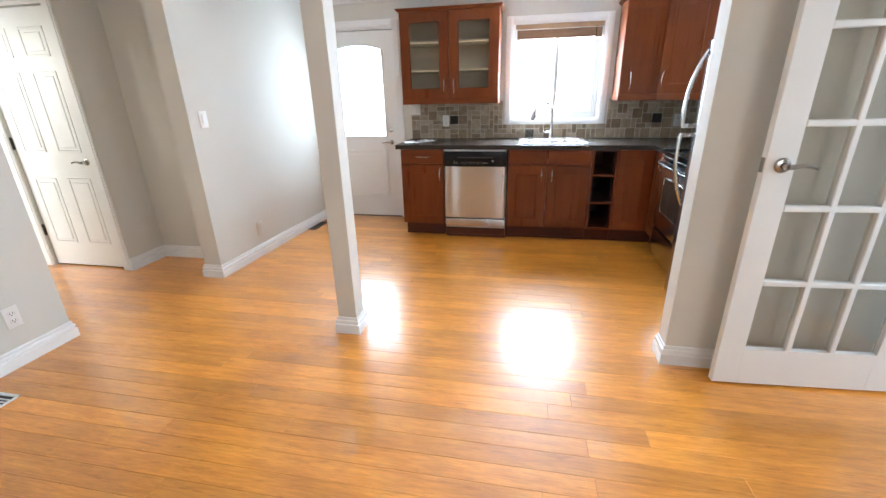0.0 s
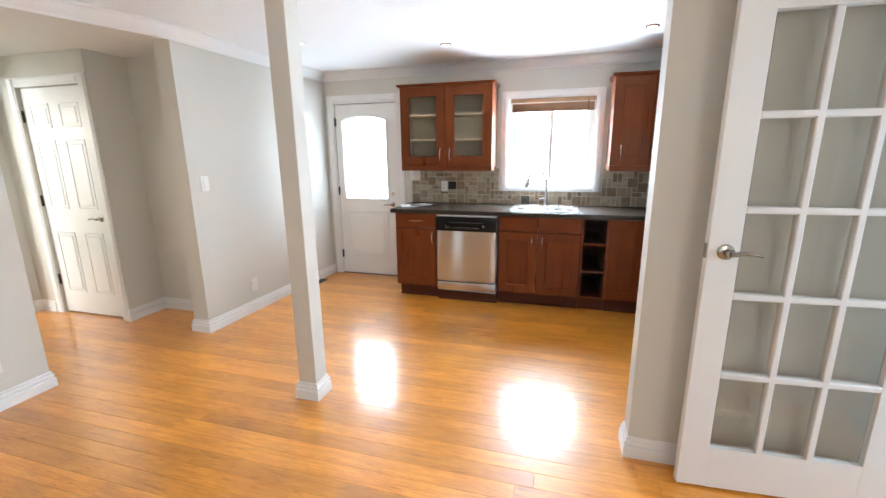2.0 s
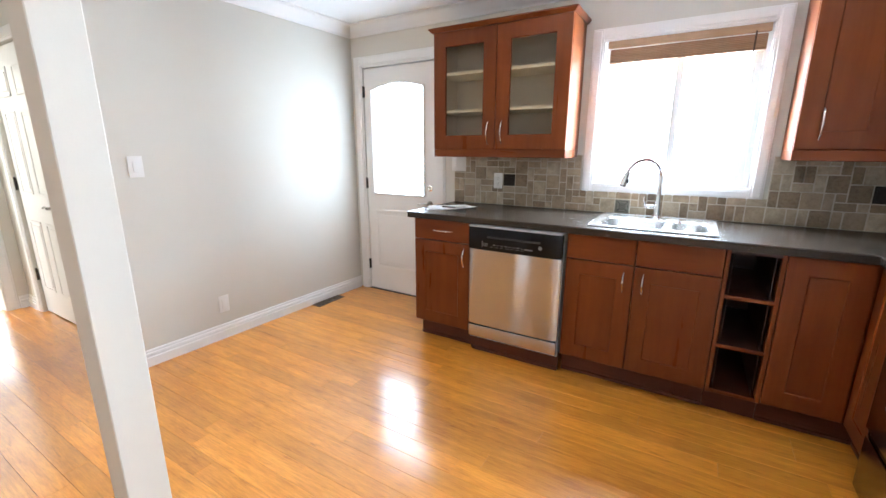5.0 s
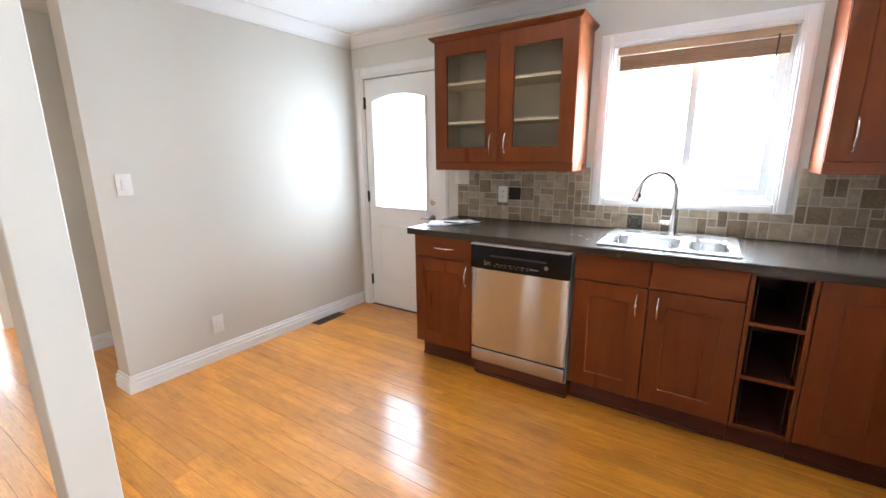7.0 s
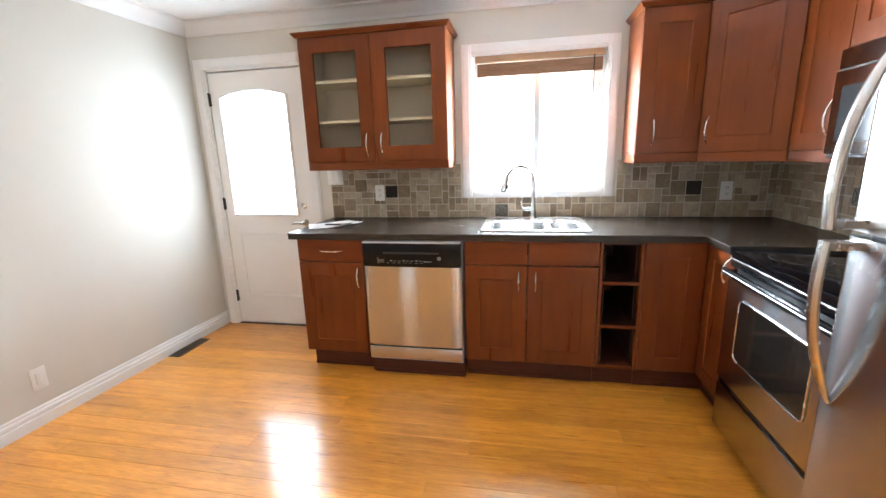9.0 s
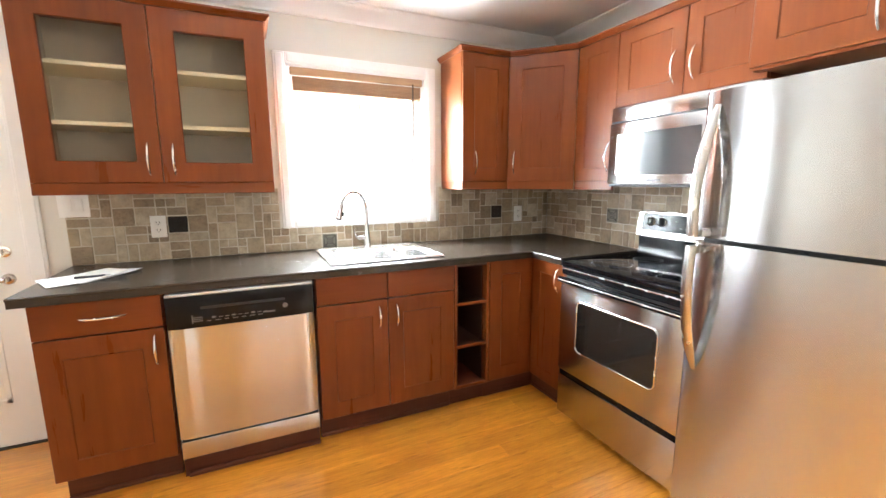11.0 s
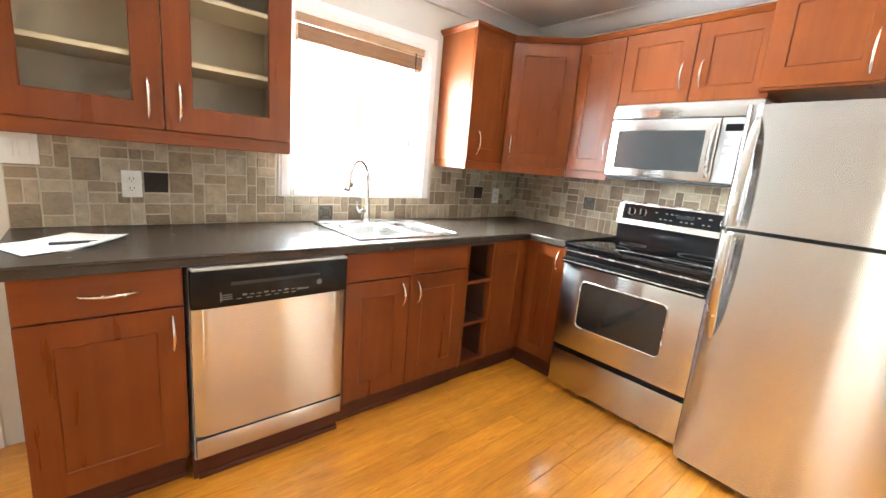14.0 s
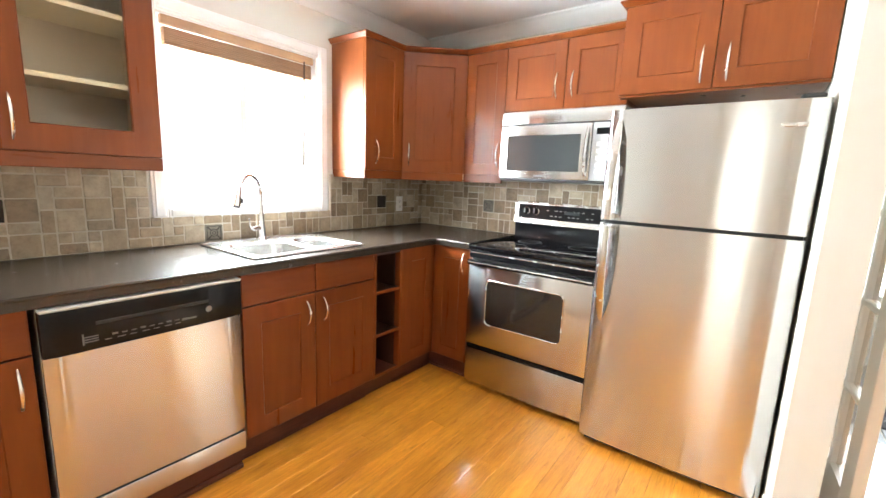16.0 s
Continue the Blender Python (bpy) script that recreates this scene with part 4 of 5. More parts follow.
shaker(u4, 0.385, 0.735, 1.728, UZ1, ((0.430, 1.935), (0.430, 1.79)), 0.075)
part("body", cube(0, 0.735, 0.021, RD, 1.728, UZ1), CHERRY, u4)
cornice(u4, [(0.735, 0), (0, 0)])

FX = 1.520
u5 = thing("fridge_wall_cabinet", pose(FX, 2.900, 0, 0, 0, -90), "deep cherry-stained two-door cabinet above the refrigerator", "cabinet", "kitchen wall cabinets")
shaker(u5, 0, 0.413, 1.760, 2.185, ((0.362, 1.955), (0.362, 1.79)), 0.085)
shaker(u5, 0.413, 0.826, 1.760, 2.185, ((0.464, 1.955), (0.464, 1.79)), 0.085)
part("body", cube(0, 0.826, 0.021, XR - 0.004 - FX, 1.752, 2.185), CHERRY, u5)
cornice(u5, [(0.826, 0), (0, 0), (0, 0.30)], 2.185)

# ---- dishwasher ----
dw = thing("dishwasher", pose(-0.309, 3.862, 0), "stainless steel dishwasher with black control panel", "dishwasher")
part("body", cube(-0.298, 0.298, 0.04, 0.66, 0.10, 0.872), GREYPAINT, dw)
bm = cube(-0.298, 0.298, 0.0, 0.04, 0.722, 0.866, 0.006, 2)
panel = part("control_panel", bm, BLACK, dw, "black glossy control panel")
part("grip_recess", cube(-0.17, 0.17, -0.002, 0.004, 0.800, 0.812, 0.002), BLACKMATT, panel)
part("top_strip", cube(-0.296, 0.296, -0.006, 0.03, 0.864, 0.874, 0.003), GREYPAINT, dw, "grey top strip")
bm = bmesh.new()
for i in range(9):
    box(bm, -0.13 + i * 0.026, -0.114 + i * 0.026, -0.0012, 0.001, 0.757, 0.760 if i % 3 else 0.763)
box(bm, -0.205, -0.165, -0.0012, 0.001, 0.748, 0.751)
box(bm, -0.205, -0.165, -0.0012, 0.001, 0.756, 0.759)
box(bm, -0.205, -0.165, -0.0012, 0.001, 0.764, 0.767)
box(bm, -0.205, -0.201, -0.0012, 0.001, 0.742, 0.778)
for i in range(7):
    box(bm, -0.150 + i * 0.034, -0.132 + i * 0.034 + 0.004 * (i % 2), -0.0012, 0.001, 0.745, 0.7475)
box(bm, 0.075, 0.125, -0.0012, 0.001, 0.752, 0.758)
tagged(part("printed_marks", bm, MARK, panel), kind="stuff")
part("badge", disc_stack(bmesh.new(), (0.17, 0.0, 0.775), (0, -1, 0), [(0.012, -0.001), (0.011, 0.002)], 16), MARK, panel)
prof = [(-0.297, 0.04)] + [(0.297 * u, 0.002 + 0.003 * u * u + 0.013 * max(0.0, (abs(u) - 0.80) / 0.20) ** 2.2) for u in [-1, -0.98, -0.95, -0.92, -0.88, -0.84, -0.80, -0.6, -0.4, -0.2, 0, 0.2, 0.4, 0.6, 0.80, 0.84, 0.88, 0.92, 0.95, 0.98, 1]] + [(0.297, 0.04)]
bm = prism(bmesh.new(), prof, 0.212, 0.720)
part("front_panel", bm, STEEL, dw, "brushed stainless steel front")
part("gap", cube(-0.292, 0.292, 0.02, 0.04, 0.196, 0.214), BLACKMATT, dw)
part("lower_panel", cube(-0.295, 0.295, 0.008, 0.04, 0.118, 0.200, 0.005, 2), STEEL, dw, "brushed stainless steel lower strip")
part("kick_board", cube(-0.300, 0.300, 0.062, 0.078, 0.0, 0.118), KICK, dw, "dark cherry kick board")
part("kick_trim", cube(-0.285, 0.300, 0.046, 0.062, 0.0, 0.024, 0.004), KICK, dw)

# ---- sink and faucet ----


def round_rect(cx, cy, hx, hy, r, z, n=6):
    out = []
    for qx, qy, a0 in ((1, 1, 0), (-1, 1, 90), (-1, -1, 180), (1, -1, 270)):
        for i in range(n + 1):
            a = radians(a0 + 90 * i / n)
            out.append((cx + qx * (hx - r) + r * math.cos(a), cy + qy * (hy - r) + r * math.sin(a), z))
    return out


sink = thing("kitchen_sink", pose(0, 0, 0.92), "double-bowl stainless steel sink set in the worktop", "sink")
B1, B2 = (0.305, 4.175, 0.165, 0.185), (0.592, 4.175, 0.092, 0.170)
xs = [SX0, B1[0] - B1[2], B1[0] + B1[2], B2[0] - B2[2], B2[0] + B2[2], SX1]
lip = 0.007
bm = grid_plate(xs, [SY0, B1[1] - B1[3], B2[1] - B2[3], B2[1] + B2[3], B1[1] + B1[3], SY1], lambda i, j: not (i == 1 and 1 <= j <= 3) and not (i == 3 and j == 2), 0.0, lip)
part("rim", bm, STEEL_SINK, sink)
bm = bmesh.new()
for x0, x1, y0, y1 in ((SX0, SX1, SY0, SY0), (SX0, SX1, SY1, SY1), (SX0, SX0, SY0, SY1), (SX1, SX1, SY0, SY1)):
    tube(bm, [(x0, y0, lip * 0.6), (x1, y1, lip * 0.6)], 0.007, 8)
part("rolled_lip", bm, STEEL_SINK, sink)
for cx, cy, hx, hy in (B1, B2):
    bm = bmesh.new()
    loops = [round_rect(cx, cy, hx, hy, 0.001, lip), round_rect(cx, cy, hx - 0.004, hy - 0.004, 0.06, lip - 0.001), round_rect(cx, cy, hx - 0.012, hy - 0.012, 0.06, lip - 0.012), round_rect(cx, cy, hx - 0.02, hy - 0.02, 0.06, -0.12), round_rect(cx, cy, hx - 0.045, hy - 0.045, 0.045, -0.155), round_rect(cx, cy, 0.04, 0.04, 0.035, -0.162)]
    rings = [[bm.verts.new(p) for p in lp] for lp in loops]
    n = len(rings[0])
    for a, b in zip(rings, rings[1:]):
        for k in range(n):
            bm.faces.new((a[k], a[(k + 1) % n], b[(k + 1) % n], b[k]))
    bm.faces.new(rings[-1])
    bowl = part("bowl", bm, STEEL_SINK, sink)
    part("drain", disc_stack(bmesh.new(), (cx, cy, -0.161), (0, 0, 1), [(0.038, 0), (0.036, 0.003), (0.026, 0.004), (0.024, 0.001)]), CHROME, bowl)

fa = thing("kitchen_faucet", pose(0.406, 4.438, 0.927), "tall stainless gooseneck faucet with pull-down spray head", "faucet")
part("base", disc_stack(bmesh.new(), (0, 0, 0), (0, 0, 1), [(0.030, 0), (0.029, 0.006), (0.024, 0.012), (0.021, 0.06), (0.0165, 0.10), (0.0155, 0.14)]), CHROME, fa)
dv = Vector((-0.179, -0.113, 0))
rad = dv.length / 2
dv.normalize()
pts = [Vector((0, 0, 0.13)), Vector((0, 0, 0.19)), Vector((0, 0, 0.245))]
for i in range(1, 15):
    a = math.pi * i / 14 * 0.94
    pts.append(dv * (rad - rad * math.cos(a)) + Vector((0, 0, 0.245 + rad * math.sin(a))))
part("neck", tube(bmesh.new(), pts, 0.0115, 12), CHROME, fa)
e = pts[-1]
d = (pts[-1] - pts[-2]).normalized()
head = part("spray_head", tube(bmesh.new(), [e - d * 0.005, e + d * 0.02, e + d * 0.05, e + d * 0.072], [0.0125, 0.0145, 0.018, 0.0195], 14), CHROME, fa)
part("nozzle", tube(bmesh.new(), [e + d * 0.0715, e + d * 0.077], [0.017, 0.016], 14), BLACKMATT, head)
part("button", cube(e.x + 0.004, e.x + 0.012, e.y - 0.022, e.y - 0.012, e.z - 0.055, e.z - 0.03, 0.002), BLACKMATT, head)
arm = part("lever_stub", tube(bmesh.new(), [(0, 0, 0.062), (-0.05, -0.012, 0.062)], 0.0145, 12), CHROME, fa)
part("lever", tube(bmesh.new(), [(-0.05, -0.012, 0.062), (-0.068, -0.018, 0.070), (-0.078, -0.020, 0.098), (-0.080, -0.021, 0.118)], [0.0145, 0.010, 0.0065, 0.006], 10), CHROME, arm)

# ---- stove: local x runs along the wall, front at y = 0 ----
st = thing("electric_stove", pose(1.272, 3.608, 0, 0, 0, -90), "stainless steel electric stove with black ceramic top", "stove")
SW = 0.778
part("body", cube(0.004, SW - 0.004, 0.03, 0.63, 0.03, 0.895), BLACKMATT, st)
part("storage_drawer", cube(0.003, SW - 0.003, 0.0, 0.03, 0.035, 0.262, 0.006, 2), STEEL, st, "brushed steel storage drawer")
part("drawer_grip", cube(0.003, SW - 0.003, 0.006, 0.03, 0.262, 0.292, 0.004), BLACK, st, "black drawer grip")
d = part("oven_door", cube(0.003, SW - 0.003, -0.006, 0.03, 0.294, 0.800, 0.008, 2), STEEL, st, "brushed steel oven door")
wx0, wx1, wz0, wz1 = 0.135, 0.612, 0.440, 0.716
cxm, czm = (wx0 + wx1) / 2, (wz0 + wz1) / 2
lp = round_rect(cxm, czm, (wx1 - wx0) / 2, (wz1 - wz0) / 2, 0.03, 0)
part("oven_window", prism(bmesh.new(), [(p[0], p[1]) for p in lp], -0.0095, -0.003, "y"), OVENGLASS, d, "dark oven window")
bm = bmesh.new()
tube(bm, [(p[0], -0.009, p[1]) for p in lp] + [(lp[0][0], -0.009, lp[0][1])], 0.004, 6)
part("window_rim", bm, STEEL_HANDLE, d)
bm = cube(0.012, SW - 0.012, -0.045, -0.020, 0.800, 0.832, 0.010, 3)
for x in (0.03, SW - 0.06):
    box(bm, x, x + 0.03, -0.03, 0.0, 0.796, 0.826, 0.004)
hd = part("oven_handle", bm, BLACK, d, "black oven handle with steel stripe")
part("handle_stripe", cube(0.02, SW - 0.02, -0.0475, -0.040, 0.812, 0.820, 0.003), STEEL_HANDLE, hd)
part("front_fascia", cube(0.003, SW - 0.003, -0.004, 0.03, 0.836, 0.886, 0.006, 2), BLACK, st)
part("fascia_stripe", cube(0.006, SW - 0.006, -0.008, -0.002, 0.866, 0.874, 0.002), STEEL_HANDLE, st)
tp = part("cooktop", cube(0.0, SW, -0.012, 0.585, 0.889, 0.912, 0.006, 2), BLACKGLASS, st, "black ceramic glass cooktop")
for cx, cy, r in ((0.19, 0.16, 0.10), (0.56, 0.16, 0.085), (0.19, 0.43, 0.075), (0.56, 0.43, 0.10)):
    bm = tube(bmesh.new(), [(cx + r * math.cos(a), cy + r * math.sin(a), 0.9122) for a in [2 * math.pi * i / 28 for i in range(29)]], 0.0012, 4)
    part("burner_ring", bm, RINGS, tp)
bm = prism(bmesh.new(), [(0.565, 0.905), (0.580, 0.935), (0.575, 1.020), (0.556, 1.030), (0.572, 1.150), (0.590, 1.160), (0.635, 1.160), (0.635, 0.905)], 0.0, SW, "x")
bg = part("backguard", bm, BLACK, st, "black backguard")
bm = prism(bmesh.new(), [(0.5535, 1.022), (0.571, 1.157), (0.588, 1.1665), (0.630, 1.1665), (0.630, 1.158), (0.59, 1.158), (0.575, 1.148), (0.5585, 1.022)], -0.002, 0.03, "x")
prism(bm, [(0.5535, 1.022), (0.571, 1.157), (0.588, 1.1665), (0.630, 1.1665), (0.630, 1.158), (0.59, 1.158), (0.575, 1.148), (0.5585, 1.022)], SW - 0.03, SW + 0.002, "x")
prism(bm, [(0.5530, 1.020), (0.5575, 1.054), (0.562, 1.054), (0.5575, 1.020)], 0.03, SW - 0.03, "x")
prism(bm, [(0.5705, 1.150), (0.5725, 1.160), (0.59, 1.1668), (0.59, 1.158), (0.575, 1.148)], 0.03, SW - 0.03, "x")
part("steel_frame", bm, STEEL_HANDLE, bg, "steel control panel frame")
for x in (0.085, 0.155, 0.62, 0.69):
    k = part("knob", disc_stack(bmesh.new(), (x, 0.5655, 1.105), (0, -1, 0.13), [(0.024, 0), (0.023, 0.008), (0.019, 0.012), (0.018, 0.026), (0.015, 0.028)]), BLACK, bg, "black burner knob")
    part("ring", disc_stack(bmesh.new(), (x, 0.5665, 1.105), (0, -1, 0.13), [(0.0275, 0), (0.027, 0.004), (0.0235, 0.006)]), STEEL_HANDLE, k, "bright knob ring")
    part("pointer", cube(x - 0.003, x + 0.003, 0.532, 0.5375, 1.094, 1.126), MARK, k)
bm = bmesh.new()
for i in range(11):
    for j in range(2):
        if (i * 3 + j * 5) % 4:
            box(bm, 0.235 + i * 0.030, 0.249 + i * 0.030, 0.5595 + j * 0.0045, 0.566 + j * 0.0045, 1.078 + j * 0.036, 1.083 + j * 0.036)
tagged(part("printed_marks", bm, MARK, bg), kind="stuff")
part("display", cube(0.36, 0.46, 0.560, 0.568, 1.098, 1.118), MWGLASS, bg)

# ---- microwave ----
mw = thing("over_range_microwave", pose(1.572, 3.604, 0, 0, 0, -90), "stainless steel microwave under the wall cabinet", "microwave")
MWW = 0.735
part("body", cube(0.002, MWW - 0.002, 0.02, 0.343, 1.318, 1.722), GREYPAINT, mw)
part("vent_panel", cube(0, MWW, -0.004, 0.02, 1.648, 1.722, 0.005, 2), STEEL, mw, "brushed steel top vent panel")
part("vent_slot", cube(0.0, MWW, 0.0, 0.02, 1.640, 1.648), BLACKMATT, mw)
d = part("door", cube(0, 0.575, -0.012, 0.02, 1.322, 1.640, 0.006, 2), STEEL, mw, "brushed steel microwave door")
part("window", cube(0.050, 0.515, -0.0145, -0.009, 1.368, 1.580, 0.002), MWGLASS, d, "grey microwave window")
part("handle", tube(bmesh.new(), arc((0.555, -0.012, 1.610), (0.555, -0.012, 1.345), (0, -0.034, 0)), 0.009, 10), STEEL_HANDLE, d, "vertical steel handle")
cp = part("control_panel", cube(0.580, MWW, -0.010, 0.02, 1.322, 1.640, 0.005, 2), MWPANEL, mw, "pale grey control panel")
part("display", cube(0.60, 0.70, -0.0115, -0.008, 1.575, 1.610), BLACK, cp)
for i in range(3):
    for j in range(5):
        part("key", cube(0.605 + i * 0.036, 0.630 + i * 0.036, -0.0115, -0.009, 1.36 + j * 0.038, 1.382 + j * 0.038, 0.001), KEYCAPS, cp)
part("bottom_grille", cube(0.004, MWW - 0.004, -0.004, 0.34, 1.306, 1.320, 0.003), BLACKMATT, mw, "black underside grille")
part("badge", cube(0.24, 0.33, -0.0125, -0.011, 1.335, 1.345), MARK, d)

# ---- refrigerator ----
fr = thing("refrigerator", pose(1.175, 2.832, 0, 0, 0, -90), "stainless steel top-freezer refrigerator with bowed handles", "refrigerator")
FW = 0.750
part("body", cube(0.004, FW - 0.004, 0.068, 0.735, 0.03, 1.628, 0.004), GREYPAINT, fr, "grey refrigerator body")
part("gasket", cube(0.010, FW - 0.010, 0.056, 0.068, 0.06, 1.62), BLACKMATT, fr)


def fridge_door(name, z0, z1):
    n = 10
    turn = [radians(90 * k / 6) for k in range(6)]
    left = [(0.024 - 0.024 * math.cos(a), 0.026 - 0.024 * math.sin(a)) for a in turn]
    prof = [(0.0, 0.056)] + left + [(0.026 + (FW - 0.052) * i / n, -0.012 * math.sin(math.pi * i / n)) for i in range(n + 1)] + [(FW - x, y) for x, y in left[::-1]] + [(FW, 0.056)]
    return part(name, prism(bmesh.new(), prof, z0, z1), STEEL, fr, "brushed stainless steel door")


fz, ff = fridge_door("freezer_door", 1.142, 1.632), fridge_door("fridge_door", 0.045, 1.126)


def fridge_handle(parent, ztip, zfar):
    s = 1 if zfar > ztip else -1
    h = abs(zfar - ztip)
    pts = []
    for i in range(15):
        u = i / 14
        out = 0.072 * (1 - u ** 2.2) + 0.012 * math.sin(math.pi * u)
        pts.append((0.052, -0.002 - out, ztip + s * h * u))
    bm = tube(bmesh.new(), pts, [0.011] * 12 + [0.010, 0.008, 0.005], 14, 1.85)
    box(bm, 0.034, 0.070, -0.080, 0.002, min(ztip, ztip + s * 0.024), max(ztip, ztip + s * 0.024), 0.004)
    part("handle", bm, STEEL_HANDLE, parent, "bowed satin steel handle")


fridge_handle(fz, 1.150, 1.585)
fridge_handle(ff, 1.118, 0.660)
part("badge", cube(FW - 0.135, FW - 0.055, -0.011, 0.0, 1.535, 1.549, 0.002), STEEL_HANDLE, fz, "small steel badge")
part("top_hinge", cube(FW - 0.09, FW - 0.02, 0.01, 0.10, 1.632, 1.650, 0.005), BLACKMATT, fr)
part("kick_grille", cube(0.02, FW - 0.02, 0.055, 0.08, 0.0, 0.045), BLACKMATT, fr, "black kick grille")

# ---- blind ----
bl = thing("window_blind", pose(0.43, YB + 0.030, 0), "tan wooden window blind, raised to the top", "window blind")
part("valance", cube(-0.418, 0.412, -0.024, 0.0, 1.958, 2.000, 0.003), BLIND, bl, "tan wooden valance")
for i in range(7):
    part("slat", cube(-0.405, 0.400, -0.018, 0.022, 1.9505 - i * 0.0092 - 0.0086, 1.9505 - i * 0.0092, 0.0016), BLIND_D, bl)
part("bottom_rail", cube(-0.405, 0.400, -0.019, 0.023, 1.868, 1.886, 0.003), BLIND_D, bl)
part("wand", tube(bmesh.new(), [(0.345, -0.026, 1.965), (0.340, -0.028, 1.65), (0.325, -0.028, 1.350)], 0.0045, 6), VENTBROWN, bl, "brown tilt wand")

# ---- outlets and switches ----


def plate(name, place, w, h, label, kinds, group):
    """A wall plate facing -y: 'o' is a socket, 's' a rocker, 't' a toggle."""
    ob = thing(name, place, label, "outlet" if "o" in kinds else "light switch", group)
    p = part("cover_plate", cube(-w / 2, w / 2, -0.006, 0, -h / 2, h / 2, 0.003, 2), PLASTIC, ob)
    for i, k in enumerate(kinds):
        cx = (i - (len(kinds) - 1) / 2) * 0.045
        if k == "o":
            for dz in (-0.02, 0.02):
                s = part("socket", cube(cx - 0.016, cx + 0.016, -0.0085, -0.005, dz - 0.014, dz + 0.014, 0.004, 2), PLASTIC, p)
                bm = cube(cx - 0.009, cx - 0.006, -0.0092, -0.008, dz - 0.002, dz + 0.007)
                box(bm, cx + 0.005, cx + 0.008, -0.0092, -0.008, dz - 0.002, dz + 0.007)
                box(bm, cx - 0.003, cx + 0.002, -0.0092, -0.008, dz - 0.010, dz - 0.006)
                part("slots", bm, BLACKMATT, p)
        elif k == "s":
            part("rocker", cube(cx - 0.016, cx + 0.016, -0.010, -0.005, -0.033, 0.033, 0.003, 2), PLASTIC, p)
        else:
            part("toggle", cube(cx - 0.004, cx + 0.004, -0.018, -0.005, -0.004, 0.014, 0.002), PLASTIC, p)
    return ob


LWA = math.degrees(math.atan2(LW1.y - LW0.y, LW1.x - LW0.x))


def on_west(y, z):
    x = LW0.x + (LW1.x - LW0.x) * (y - LW0.y) / (LW1.y - LW0.y)
    return pose(x, y, z, 0, 0, LWA)


TF = YB - 0.0165
plate("wall_outlet", pose(-0.706, TF, 1.103), 0.072, 0.117, "white wall outlet on the stone backsplash", "o", "kitchen outlets")
plate("wall_outlet", pose(1.616, TF, 1.090), 0.072, 0.117, "white wall outlet on the stone backsplash", "o", "kitchen outlets")
plate("wall_switch", pose(-1.050, TF, 1.225), 0.125, 0.117, "white double switch plate under the wall cabinet", "ss", "light switches")
plate("wall_switch", on_west(2.747, 1.235), 0.078, 0.122, "white switch on the greige wall", "s", "light switches")
plate("wall_outlet", on_west(3.152, 0.255), 0.074, 0.122, "white smooth-fronted wall plate above the baseboard", "s", "low outlets")
plate("wall_outlet", pose(LIVX, 1.402, 0.280, 0, 0, 90), 0.074, 0.122, "white wall outlet above the baseboard", "o", "low outlets")

# ---- paper and pen ----
def paper(w, l, curl, sag):
    """A sheet whose corner lifts off the pile."""
    bm, n = bmesh.new(), 12
    rows = [[], []]
    for i in range(n + 1):
        for j in range(n + 1):
            u, v = i / n, j / n
            z = curl * max(0.0, u + v - 1.25) ** 2 + sag * math.sin(3.1 * u) * math.sin(2.4 * v + 0.4)
            for k, lift in ((0, 0.0), (1, 0.0011)):
                rows[k].append(bm.verts.new((w * (u - 0.5), l * (v - 0.5), z + lift)))
    for i in range(n):
        for j in range(n):
            q = [i * (n + 1) + j, (i + 1) * (n + 1) + j, (i + 1) * (n + 1) + j + 1, i * (n + 1) + j + 1]
            bm.faces.new([rows[1][a] for a in q])
            bm.faces.new([rows[0][a] for a in q[::-1]])
    edge = [i * (n + 1) for i in range(n + 1)] + [n * (n + 1) + j for j in range(1, n + 1)] + [i * (n + 1) + n for i in range(n - 1, -1, -1)] + [j for j in range(n - 1, 0, -1)]
    for a, b in zip(edge, edge[1:] + edge[:1]):
        bm.faces.new((rows[0][a], rows[0][b], rows[1][b], rows[1][a]))
    return bm


solid("paper_sheet", paper(0.216, 0.279, 0.02, 0.0), PAPER, "loose white paper sheets on the worktop", "paper", group="papers", place=pose(-0.915, 4.215, 0.9205, 0, 0, -38))
solid("paper_sheet", paper(0.216, 0.279, 0.05, 0.004), PAPER, "white paper sheet lying askew on another", "paper", group="papers", place=pose(-0.945, 4.160, 0.9222, 0, 0, -62))
pen = thing("pen", pose(-0.905, 4.135, 0.9315, 0, 0, 8), "dark blue ballpoint pen lying on paper", "pen")
part("barrel", tube(bmesh.new(), [(-0.06, 0, 0), (0.045, 0, 0)], 0.0048, 10), INK, pen)
part("tip", tube(bmesh.new(), [(0.045, 0, 0), (0.060, 0, 0), (0.068, 0, 0)], [0.0045, 0.003, 0.001], 10), CHROME, pen)
part("clip", cube(-0.058, -0.02, -0.0012, 0.0012, 0.0048, 0.0066), CHROME, pen)

